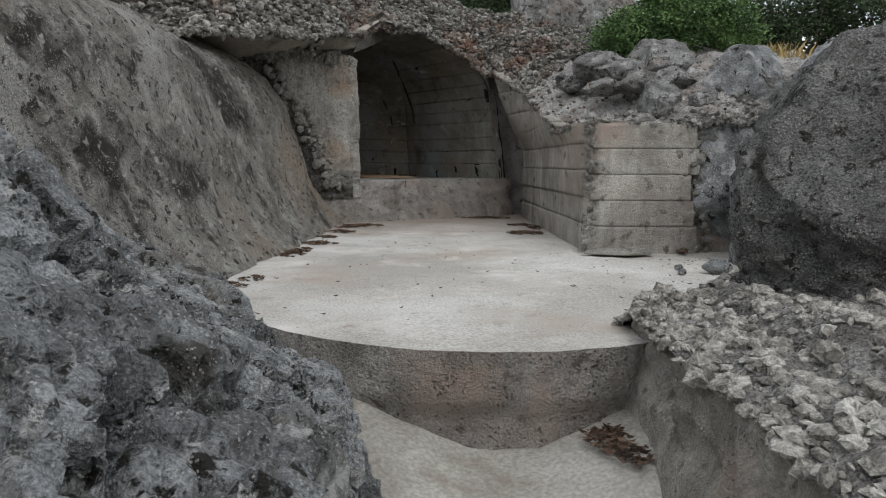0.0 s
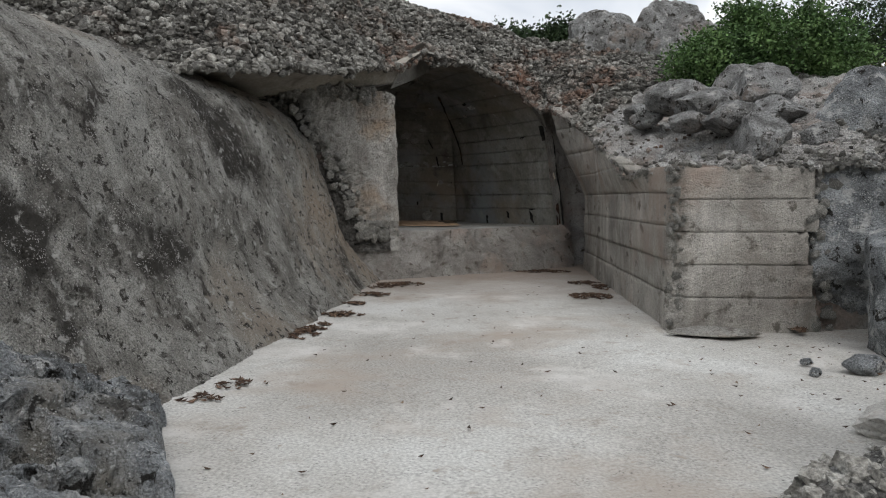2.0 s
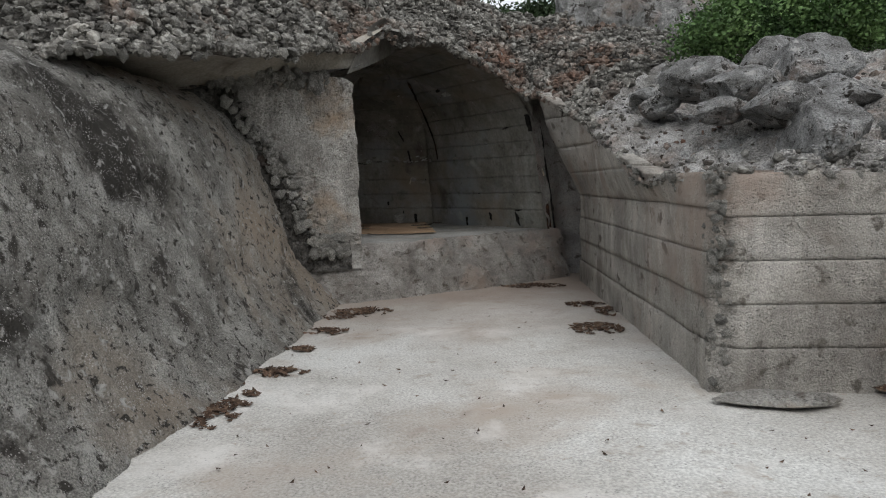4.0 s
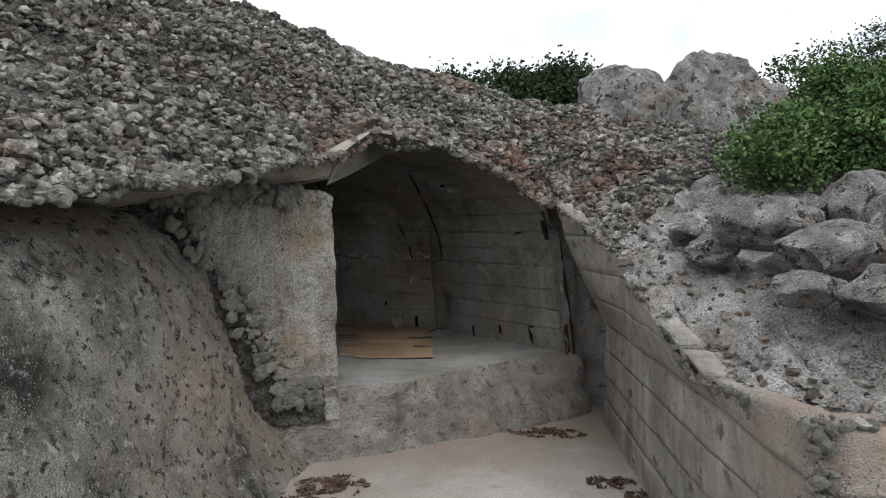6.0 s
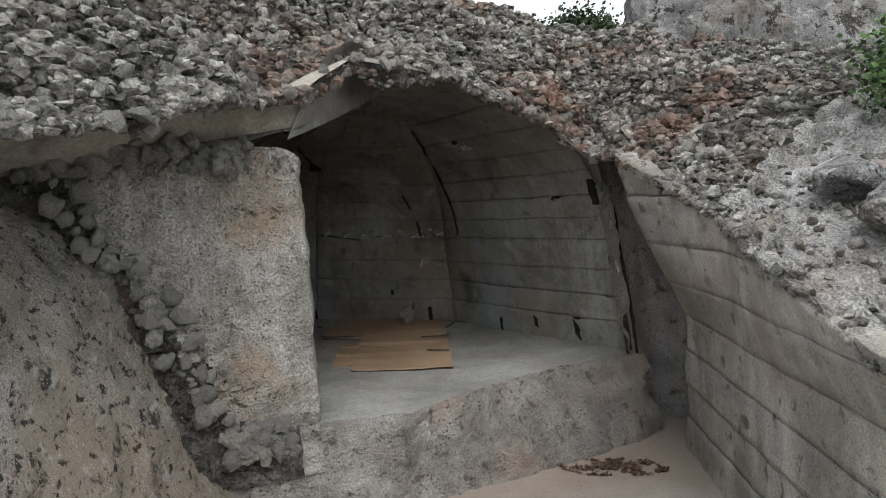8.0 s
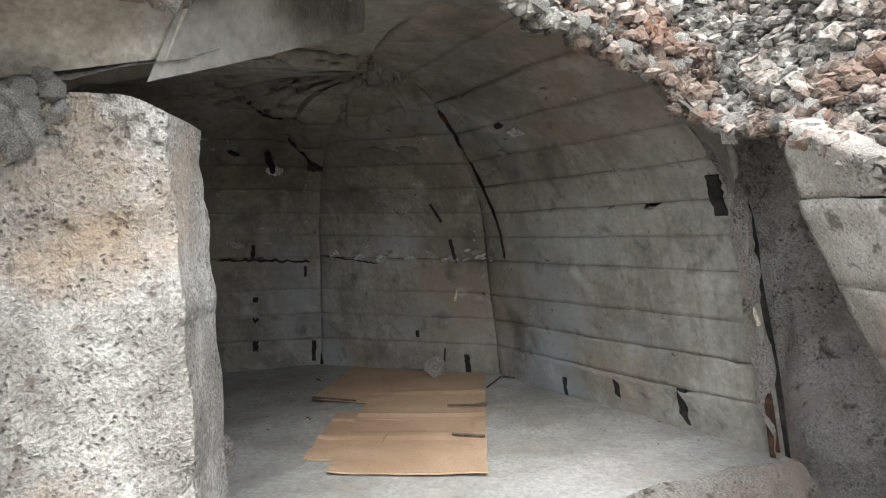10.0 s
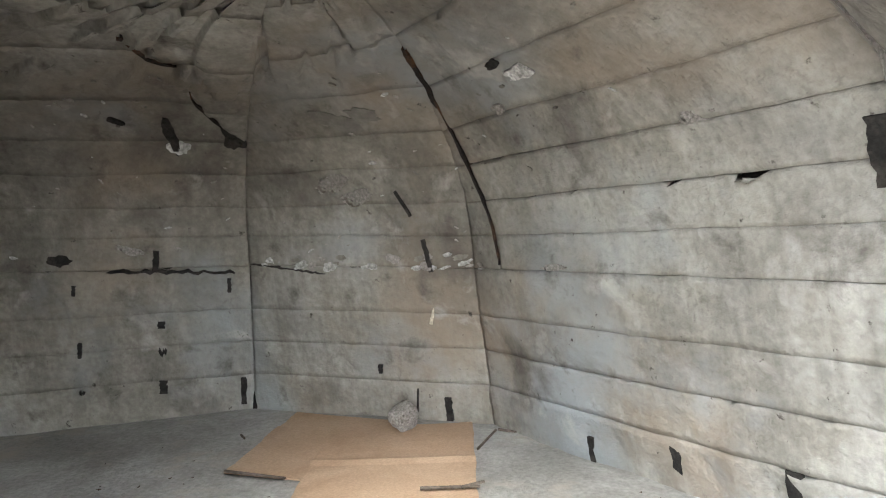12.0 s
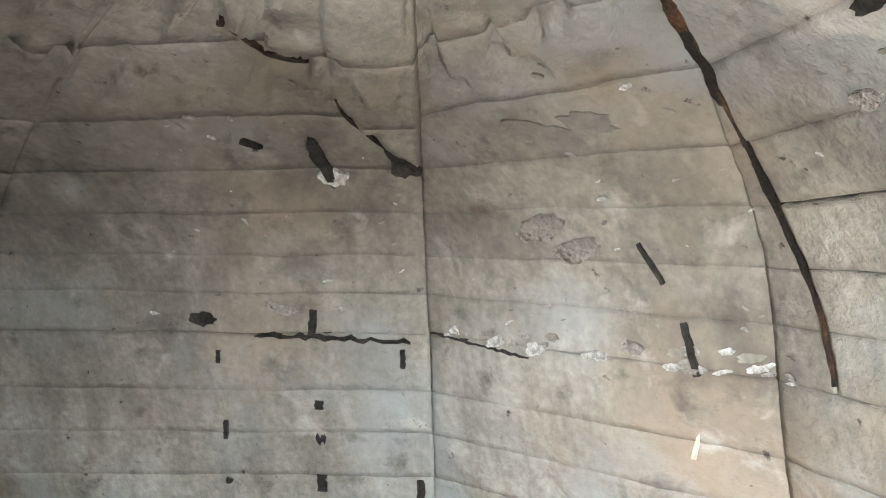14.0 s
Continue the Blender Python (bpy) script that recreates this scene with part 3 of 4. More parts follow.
# ---- pillar ----
PN = np.array((0.563, -0.826, 0.0))
P0, P1 = np.array((-2.15, 10.92)), np.array((-0.955, 11.735))
us, zz = np.linspace(0, 1, 90), np.linspace(0.30, 1.96, 110)
g = np.array([[(*(P0 * (1 - u) + P1 * u), z) for z in zz] for u in us])
edge_wob = np.array([0.02 * fbm((0, 3, z), 3.0) + 0.035 * (1 - (z - 0.3) / 1.7) - 0.01 for z in zz])
g[:, :, :2] += (us[:, None, None] ** 6) * edge_wob[None, :, None] * np.array((0.82, 0.57))
for i, u in enumerate(us):
    for j, z in enumerate(zz):
        k = max(0.0, u - 0.90) / 0.10
        g[i, j, 2] -= 0.05 * k ** 2.2 * max(0.0, (z - 1.6) / 0.36) ** 2
g = roughen(g, 0.028, 2.2, 4)
# knocked-out stones and open joints in bands and towards the foot
nn = grid_normals(g)
for i, u in enumerate(us):
    for j, z in enumerate(zz):
        band = max(0.9 * math.exp(-((z - 1.86) / 0.07) ** 2), 0.7 * math.exp(-((z - 1.62) / 0.05) ** 2) * (0.25 < u), math.exp(-((z - 0.5) / 0.16) ** 2) * 0.9, 0.35)
        band = max(band, min(1.0, max(0.0, (0.42 + 0.5 * (1.80 - z) / 1.32 - u) / 0.12)))
        p = Vector((u * 14.0, 3.0, z * 11.0))
        p += Vector((noise.noise(p * 0.9), 0, noise.noise(p * 0.9 + Vector((7, 0, 0))))) * 0.5
        d, c = noise.voronoi(p)
        on = noise.noise(c[0] * 2.7) > 0.25 - 0.75 * (band - 0.35)
        g[i, j] -= (nn[i, j] * np.sign(nn[i, j] @ PN)) * (band * (0.030 * math.exp(-((d[1] - d[0]) / 0.10) ** 2) if on else 0.0))
g = roughen(g, 0.012, 13, 3)
structure(slab("pillar", g, (-0.09, 0.30, 0.0), M_PILLAR), "weathered rough concrete pillar with rusty stains", "pillar")

# unseen sheet added to close the light leak behind the pillar
g = np.array([[(-1.95 - 0.9 * u, 11.55 - 0.5 * u, z) for z in np.linspace(0.0, 2.4, 40)] for u in np.linspace(0, 1, 20)])
structure(sheet("pillar_return", roughen(g, 0.02, 4, 3), M_ROUGH), "added unseen rough concrete wall behind the pillar, keeping stray light out", "wall")

# ---- right wall and block ----
def wall_x(y, z):
    return 1.32 - 0.06 * (y - 8.83) - 0.17 * max(0.0, z - 0.75) ** 1.6 * (0.4 + 0.6 * min(1, max(0, (y - 10) / 2)))


wt = along(WALLTOP[:6][::-1], 120)
wall_right = structure(new("wall_right"), "curved board-marked concrete side wall with broken top edge", "wall")
WC = [-0.05, 0.22, 0.44, 0.66, 0.88, 1.10, 1.34, 1.62, 2.0]
for k in range(len(WC) - 1):
    cols = []
    for p in wt:
        y0 = 9.12 + (p[1] - 9.12) * 1.0
        topz = p[2] + 0.02
        lo, hi = WC[k] + (0.0012 if k % 3 else 0.0004), min(WC[k + 1] - 0.0004 - 0.02 * max(0, fbm((p[1], k, 0), 2.2) - 0.3), topz)
        if hi - lo < 0.02:
            continue
        f = (y0 - 9.12) / (12.52 - 9.12)
        cols.append([(wall_x(y0, z) if k < 4 else wall_x(y0, z) * (1 - (z - 0.9) / max(topz - 0.9, 0.05)) + p[0] * (z - 0.9) / max(topz - 0.9, 0.05), 9.12 + f * (12.82 - 0.16 * z - 9.12), z) for z in np.linspace(lo, hi, 8)])
    if len(cols) < 4:
        continue
    gg = np.array(cols)
    gg[:, :, 0] -= random.uniform(0, 0.010)
    gg = roughen(gg, 0.016, 2.5, 4)
    gg = roughen(gg, 0.004, 20, 3)
    slab("concrete_band", gg, (0.12, 0.0, 0.0), M_BOARD, wall_right, True)
block = structure(new("wall_block"), "board-marked concrete retaining block with crumbling edges", "wall")
BC = [-0.05, 0.20, 0.41, 0.62, 0.83, 1.04]
for k in range(5):
    xx, zk = np.linspace(1.30 + 0.02 * (k % 2), 2.22 - 0.03 * (k % 3), 60), np.linspace(BC[k] + 0.002, BC[k + 1] - 0.001, 12)
    gg = np.array([[(x, 9.06 + 0.03 * z, z) for z in zk] for x in xx])
    gg = roughen(gg, 0.014, 3.0, 4)
    gg = roughen(gg, 0.004, 22, 3)
    gg[:9, :, 1] += np.linspace(0.06, 0, 9)[:, None] ** 1.0 + np.array([[0.06 * fbm((x, 5, z), 9) for z in zk] for x in xx[:9]]) * np.linspace(1, 0, 9)[:, None]
    gg[-6:, :, 1] += np.array([[0.05 * abs(fbm((x, 5, z), 7)) for z in zk] for x in xx[-6:]])
    gg[:, -1, 1] += 0.03 * (k == 4)
    slab("concrete_band", gg, (0.0, 0.2, 0.0), M_BOARD, block, True)
core = np.array([[(x, 9.16, z) for z in np.linspace(-0.1, 1.05, 30)] for x in np.linspace(1.33, 3.2, 60)])
structure(sheet("block_core", roughen(core, 0.03, 6, 4), M_ROUGH), "crumbling rubble concrete behind the block face", "wall")
# recess between the shelter wall and the side wall
RC = [(0.86, 13.46, 0), (1.02, 13.60, 0), (1.28, 13.45, 0), (1.42, 13.05, 0), (1.30, 12.7, 0)]
rc = along(RC, 60)
g = np.array([[(p[0] - 0.16 * max(0, z - 0.9), p[1] - 0.3 * max(0, z - 0.9), z) for z in np.linspace(-0.05, 2.1, 70)] for p in rc])
for j, z in enumerate(np.linspace(-0.05, 2.1, 70)):
    e = vault_point(BASE[0], z=z) if z < JOINT else vault_point(BASE[0], th=math.asin(min(1.0, (z - JOINT) / (APEX[2] - JOINT))))
    shift = e[:2] + np.array((-0.05, -0.05)) - g[0, j, :2]
    for i in range(26):
        g[i, j, :2] += (1 - i / 26) ** 1.5 * shift
structure(sheet("recess_wall", roughen(roughen(g, 0.05, 3.5, 4), 0.015, 15, 3), M_ROUGH), "rough broken concrete inside the narrow side recess", "wall")

# ---- foreground rocks beside the trench ----
YR = [0.5, 3.0, 4.4, 5.0, 5.45, 5.8, 6.05, 6.4, 6.9, 7.3]
XR = [0.02, 0.06, 0.14, 0.15, 0.0, -0.22, -0.46, -0.70, -0.95, -1.1]
CR = [0.1, 0.12, 0.10, 0.06, -0.02, 0.02, 0.12, 0.14, 0.12, -0.05]
MR = [0.6, 0.6, 0.6, 0.58, 0.62, 0.50, 0.36, 0.30, 0.28, 0.25]
ys = np.concatenate([np.linspace(0.5, 3.8, 40), np.linspace(3.82, 7.3, 260)])
dd = np.concatenate([np.linspace(-0.14, 0.06, 34), np.linspace(0.07, 1.9, 150)])
g = np.zeros((len(ys), len(dd), 3))
for i, y in enumerate(ys):
    xr, c, m = np.interp(y, YR, XR), np.interp(y, YR, CR), np.interp(y, YR, MR)
    for j, d in enumerate(dd):
        z = c + m * d + 0.55 * max(0.0, d - 0.66) * max(0, min(1, (5.9 - y) / 0.8)) if d > 0.06 else c + m * 0.06 - (0.06 - d) / 0.2 * (c + 0.95)
        g[i, j] = (xr - d, y, z)
g = roughen(g, 0.07, 1.0, 2)
g = crack(g, 1.5, 0.085, 0.05, 1.0, 3.3)
g = crack(g, 3.6, 0.035, 0.06, 1.0, 7.1)
g = crack(g, 9.0, 0.013, 0.08, 1.0, 1.7)
g = roughen(g, 0.014, 9.0, 4)
g = roughen(g, 0.009, 30, 3)
structure(sheet("rock_bank", g, M_GRANITE, smooth=False), "rugged grey granite outcrop beside the sunken approach", "rock")
# wall along the other side of the trench, with a rubble bank above it
g = np.array([[(1.03 + 0.12 * z, y, z) for z in np.linspace(-0.95, 0.10, 60)] for y in np.linspace(0.2, 6.3, 200)])
g = roughen(roughen(g, 0.03, 2.5, 4), 0.008, 16, 3)
for row in g:
    for p in row:
        w = min(1.0, max(0.0, (p[2] + 0.22 + 0.15 * fbm((p[1], 0, 0), 1.5)) / 0.15))
        p[0] += w * (0.035 * fbm(p, 11, 3) + 0.03)
structure(sheet("trench_wall", g, M_BOARD), "weathered concrete side wall of the sunken approach", "wall")
g = np.array([[(1.05 + d, y, 0.08 + 0.02 * math.sin(y * 3) + (0.16 - 0.10 * math.exp(-((d - 0.28) / 0.07) ** 2)) * (1 - math.exp(-d / 0.30)) - 0.7 * max(0, y - 6.2 - 0.45 * min(1, d)) - 0.35 * max(0, d - 2.0)) for d in np.linspace(-0.01, 4, 110) ** 1.0] for y in np.linspace(0.2, 7.3, 150)])
BANK = roughen(roughen(roughen(g, 0.07, 2.2, 4), 0.03, 9, 3), 0.012, 28, 2)
bank = structure(sheet("rubble_bank", BANK, M_BANK, smooth=False), "bank of rough rubble concrete above the trench wall", "bank")

# ---- boulders ----
boulder("boulder", (2.46, 6.2, 0.50), (1.02, 0.62, 0.86), 3, "large grey granite boulder resting on the rubble bank", M_BOULDER, turn=0, detail=6)
boulder("boulder", (2.62, 8.55, 0.30), (0.42, 0.5, 0.55), 5, "grey boulder standing beside the concrete block", turn=-15, detail=5)
boulder("boulder", (2.50, 9.25, 0.55), (0.36, 0.36, 0.62), 8, "upright grey granite rock wedged against the block", turn=30, detail=5)
boulder("boulder", (2.66, 9.45, 1.36), (0.40, 0.36, 0.36), 11, "broad dark grey rock on top of the bank", turn=10, detail=5)
boulder("boulder", (3.3, 8.9, 1.1), (0.5, 0.5, 0.6), 13, "grey granite rock behind the big boulder", turn=60, detail=5)
for i, (c, s, lab) in enumerate([
        ((1.75, 10.7, 1.66), (0.30, 0.24, 0.19), "large angular grey stone on the rubble roof"),
        ((1.80, 10.2, 1.53), (0.30, 0.22, 0.17), "lichen-grey stone with a reddish hollow beneath"),
        ((1.86, 9.74, 1.40), (0.25, 0.2, 0.15), "angular grey stone above the concrete block"),
        ((1.95, 9.40, 1.20), (0.27, 0.2, 0.18), "reddish-grey angular stone above the concrete block"),
        ((2.32, 9.33, 1.18), (0.17, 0.15, 0.12), "rounded pale stone lying on the block"),
        ((2.22, 9.8, 1.42), (0.24, 0.2, 0.14), "grey stone in the row above the block"),
        ((1.44, 11.35, 1.62), (0.2, 0.16, 0.12), "flat pinkish stone bedded in the roof"),
        ((1.47, 10.95, 1.54), (0.24, 0.16, 0.10), "low reddish stone bedded in the roof"),
        ((2.22, 10.2, 1.60), (0.30, 0.28, 0.24), "large grey stone in the row below the bush"),
        ((2.2, 10.75, 1.76), (0.26, 0.22, 0.18), "grey stone at the foot of the bush"),
        ((1.60, 9.95, 1.40), (0.16, 0.13, 0.09), "small flat stone on the mortar shoulder")]):
    boulder("stone", (c[0], c[1], c[2] + 0.02), (s[0] * 1.08, s[1] * 1.08, s[2] * 1.08), 20 + i, lab, M_LIGHTROCK, turn=i * 37, rough=0.2, group="stones along the roof edge")
boulder("outcrop", (2.2, 14.3, 2.60), (1.0, 0.85, 0.92), 42, "tall cracked grey granite outcrop on the skyline", M_LIGHTROCK, turn=15, detail=6, rough=0.26)
boulder("outcrop", (1.42, 14.0, 2.80), (0.66, 0.5, 0.52), 43, "smaller granite knob beside the tall outcrop", M_LIGHTROCK, detail=5)
boulder("stone", (2.75, 13.5, 2.45), (0.4, 0.35, 0.18), 45, "low grey stone at the foot of the outcrop", M_LIGHTROCK)
# things lying on the platform
boulder("stone", (2.04, 8.02, 0.03), (0.11, 0.09, 0.07), 51, "small grey stone lying on the platform", detail=3)
boulder("stone", (1.77, 7.94, 0.0), (0.035, 0.03, 0.025), 52, "dark pebble lying on the platform", detail=2)
boulder("stone", (1.82, 8.17, 0.0), (0.04, 0.03, 0.025), 53, "dark pebble lying on the platform", detail=2)
boulder("concrete_slab", (1.52, 8.90, 0.015), (0.30, 0.13, 0.03), 54, "broken flat concrete slab at the foot of the block", M_PILLAR, turn=-8, rough=0.1)
boulder("concrete_slab", (1.95, 7.05, 0.02), (0.42, 0.32, 0.10), 55, "pale worn concrete hump beside the boulder", M_FLOOR, turn=25, rough=0.1)

# ---- rubble stones on the roof ----
T = (1 + 5 ** 0.5) / 2
V0 = np.array([(-1, T, 0), (1, T, 0), (-1, -T, 0), (1, -T, 0), (0, -1, T), (0, 1, T), (0, -1, -T), (0, 1, -T), (T, 0, -1), (T, 0, 1), (-T, 0, -1), (-T, 0, 1)]) / 1.9
F0 = np.array([(0, 11, 5), (0, 5, 1), (0, 1, 7), (0, 7, 10), (0, 10, 11), (1, 5, 9), (5, 11, 4), (11, 10, 2), (10, 7, 6), (7, 1, 8), (3, 9, 4), (3, 4, 2), (3, 2, 6), (3, 6, 8), (3, 8, 9), (4, 9, 5), (2, 4, 11), (6, 2, 10), (8, 6, 7), (9, 8, 1)])


def scatter(grid, count, sizes, power, name, parent, mat, label, sink=0.25, span=(0, 1)):
    """Many small angular stones bedded in a grid surface, as one mesh."""
    nu, nv = grid.shape[:2]
    u = (span[0] + (span[1] - span[0]) * rng.random(count)) * (nu - 1.001)
    v = rng.random(count) ** power * (nv - 1.001)
    a, b = u.astype(int), v.astype(int)
    fu, fv = (u - a)[:, None], (v - b)[:, None]
    p = (grid[a, b] * (1 - fu) + grid[a + 1, b] * fu) * (1 - fv) + (grid[a, b + 1] * (1 - fu) + grid[a + 1, b + 1] * fu) * fv
    s = sizes[0] + (sizes[1] - sizes[0]) * rng.random((count, 1, 1)) ** 2.2
    q = V0[None] * s * rng.uniform(0.55, 1.25, (count, 1, 3)) + rng.normal(0, 0.16, (count, 12, 3)) * s
    ang = rng.random(count) * 6.283
    ca, sa = np.cos(ang)[:, None], np.sin(ang)[:, None]
    q = np.stack([q[:, :, 0] * ca - q[:, :, 1] * sa, q[:, :, 0] * sa + q[:, :, 1] * ca, q[:, :, 2] * 0.8], 2)
    nn = grid_normals(grid)[a, b]
    nn *= np.sign(nn[:, 2:3] + 1e-6)
    q += (p - 0 + nn * s[:, 0] * (0.5 - sink))[:, None]
    faces = (F0[None] + 12 * np.arange(count)[:, None, None]).reshape(-1, 3)
    me = bpy.data.meshes.new(name)
    me.from_pydata(q.reshape(-1, 3).tolist(), [], faces.tolist())
    me.materials.append(mat)
    ob = new(name, me)
    ob.parent = parent
    return tagged(ob, label, kind="stuff")


M_BITS = material("rubble_bits", ((0.09, 0.083, 0.074), (0.17, 0.158, 0.141), (0.32, 0.305, 0.277)), 16.0, 0.95, 0.8, 80, stain=[((0.16, 0.095, 0.07), 1.0, 0.30), ((0.42, 0.41, 0.385), 3.0, 0.18)], island=0.9, contrast=0.5)
scatter(ROOF[:CUT + 1], 54000, (0.008, 0.042), 1.05, "rubble_stones", roof, M_BITS, "grey stones bedded in the roof mortar", sink=0.1)
scatter(SHOULDER, 1500, (0.010, 0.035), 1.2, "rubble_stones", shoulder, M_BITS, "small stones bedded in the weathered mortar")
scatter(BANK, 8000, (0.006, 0.040), 1.4, "rubble_stones", bank, M_STONE, "grey stones bedded in the bank", sink=0.35, span=(0.5, 1.0))

# ---- things in the shelter ----
def cardboard(name, quad, z, label, folds=()):
    """A flat sheet of corrugated board between four corners, with folds along it."""
    a, b, c, d = (np.array(q, float) for q in quad)
    g = []
    for u in np.linspace(0, 1, 14):
        col = []
        for v in np.linspace(0, 1, 40):
            p = (a * (1 - u) + b * u) * (1 - v) + (d * (1 - u) + c * u) * v
            lift = 0.006 * fbm((p[0], p[1], 1), 2.0) + sum(0.012 * math.exp(-((v - f) / 0.02) ** 2) for f in folds) + 0.02 * (abs(u - 0.5) * 2) ** 6 * abs(fbm((p[0], p[1], 4), 3))
            col.append((p[0] + 0.01 * fbm((p[0], p[1], 7), 6) * (u in (0, 1)), p[1], z + 0.012 + lift))
        g.append(col)
    return tagged(slab(name, np.array(g), (0, 0, -0.007), M_CARD), label, "cardboard")


cardboard("cardboard_sheet", [(-1.31, 13.16), (-1.0, 13.19), (-1.0, 13.95), (-1.44, 13.96)], 0.502, "torn brown cardboard flap lying under the larger sheet", (0.4, 0.8))
cardboard("cardboard_sheet", [(-1.74, 14.27), (-1.2, 14.15), (-1.1, 15.05), (-1.80, 15.24)], 0.502, "pale brown cardboard piece on the shelter floor")
cardboard("cardboard_sheet", [(-1.12, 12.98), (-0.405, 13.05), (-0.74, 15.0), (-1.46, 14.90)], 0.511, "long flattened brown cardboard box with open flaps", (0.27, 0.46, 0.72))
boulder("stone", (-1.07, 14.84, 0.60), (0.095, 0.075, 0.085), 61, "pale angular stone weighing down the cardboard", M_PILLAR, rough=0.2, detail=3)
boulder("stone", (-1.68, 13.08, 0.57), (0.08, 0.085, 0.09), 62, "pale broken stone lying behind the pillar", M_PILLAR, rough=0.2, detail=3)

# ---- recesses, plugs and fittings of the shelter wall ----
def on_wall(x, y, z):
    """The nearest place on the shelter's inner wall line, with the direction along the wall and out of it."""
    best = None
    for (ax, ay), (bx, by) in zip(BASE[:-1], BASE[1:]):
        d = Vector((bx - ax, by - ay))
        t = min(1, max(0, (Vector((x - ax, y - ay)).dot(d)) / d.length_squared))
        q = Vector((ax, ay)) + d * t
        m = (q - Vector((x, y))).length
        if best is None or m < best[0]:
            n = Vector((-d.y, d.x)).normalized()
            n = n if n.dot(Vector((-1.6, 13.4)) - q) > 0 else -n
            best = (m, q, d.normalized(), n)
    return best[1], best[2], best[3]


def jagged(name, outline, thick, mat, parent=None):
    """A thin irregular plate: an outline of (along, up) pairs extruded by thick."""
    n = len(outline)
    verts = [(u, 0, v) for u, v in outline] + [(u, thick, v) for u, v in outline]
    faces = [tuple(range(n)), tuple(range(2 * n - 1, n - 1, -1))] + [(i, (i + 1) % n, n + (i + 1) % n, n + i) for i in range(n)]
    return mesh_object(name, verts, faces, mat, parent)


def vault_frame(x, y, th=None, z=None):
    """A frame on the shelter's inner face: along the wall, out of it, and up it."""
    q, d, n = on_wall(x, y, 1)
    b = (q.x, q.y)
    p = Vector(vault_point(b, z, th))
    e = (Vector(vault_point(b, None if z is None else z + 0.02, None if th is None else th + 0.02)) - p).normalized()
    u = Vector((d.x, d.y, 0))
    w = u.cross(e).normalized()
    w = w if w.dot(Vector(APEX) - Vector((0, 0, 1)) - p) > 0 else -w
    u = e.cross(w).normalized()
    return Matrix(((u.x, w.x, e.x, p.x - w.x * 0.006), (u.y, w.y, e.y, p.y - w.y * 0.006), (u.z, w.z, e.z, p.z - w.z * 0.006), (0, 0, 0, 1)))


def slot(x, y, z, w, h, tilt=0.0, mat=None, name="wall_slot", label="narrow dark slot left by formwork in the wall", seed=1, th=None, steps=9):
    r = random.Random(seed)
    if w > h:
        edge = [(-w / 2 + w * i / steps, r.uniform(-0.5, 0.5) * h) for i in range(steps + 1)]
        half = [h * 0.5 * r.uniform(0.3, 1.2) * (1 if 0 < i < steps else 0.2) for i in range(steps + 1)]
        out = [(a, c + k) for (a, c), k in zip(edge, half)] + [(a, c - k) for (a, c), k in zip(edge[::-1], half[::-1])]
    else:
        edge = [(r.uniform(-0.10, 0.10) * w, -h / 2 + h * i / steps) for i in range(steps + 1)]
        half = [w * 0.5 * r.uniform(0.8, 1.1) for i in range(steps + 1)]
        out = [(a - k, c) for (a, c), k in zip(edge, half)] + [(a + k, c) for (a, c), k in zip(edge[::-1], half[::-1])]
    ob = jagged(name, out, 0.022, mat or M_DARK, cave)
    ob.matrix_basis = vault_frame(x, y, th, None if th is not None else z) @ pose(0, 0, 0, 0, tilt, 0)
    ob["label"] = label
    return ob


for i, (x, y, z, w, h) in enumerate([(-0.132, 14.50, 0.55, 0.028, 0.12), (0.184, 14.16, 0.59, 0.042, 0.20), (0.504, 13.82, 0.62, 0.055, 0.19), (-0.865, 15.09, 0.575, 0.035, 0.13), (-2.189, 15.355, 0.62, 0.034, 0.17),
                                     (-2.614, 15.17, 0.685, 0.045, 0.08), (-2.614, 15.17, 0.88, 0.045, 0.035), (-3.04, 14.99, 0.92, 0.022, 0.09), (-3.03, 15.0, 0.69, 0.03, 0.02), (-3.077, 14.98, 1.23, 0.02, 0.06), (-2.247, 15.33, 1.225, 0.02, 0.08), (-1.253, 15.18, 0.78, 0.022, 0.05),
                                     (-2.62, 15.17, 1.03, 0.04, 0.04)]):
    slot(x, y, z, w, h, seed=i)
slot(-2.56, 15.2, 1.31, 0.68, 0.018, name="wall_crack", label="black gap along the horizontal joint", seed=31, steps=24)
slot(-1.84, 15.31, 1.315, 0.50, 0.009, name="wall_crack", label="thin dark gap along the horizontal joint", seed=35, steps=24)
slot(-0.9, 15.09, 0, 0.022, 0.17, -12, seed=33, name="wall_crack", label="short dark vertical crack above the joint", th=0.055)
slot(-2.644, 15.16, 0, 0.032, 0.12, 8, seed=34, name="wall_crack", label="short dark vertical crack above the joint", th=0.035)
slot(-1.013, 15.12, 0, 0.014, 0.15, -26, seed=36, name="wall_crack", label="short slanting crack in the vault", th=0.297)
slot(-1.045, 15.13, 0.60, 0.008, 0.17, 8, seed=37, name="wall_crack", label="fine slanting crack near the floor")


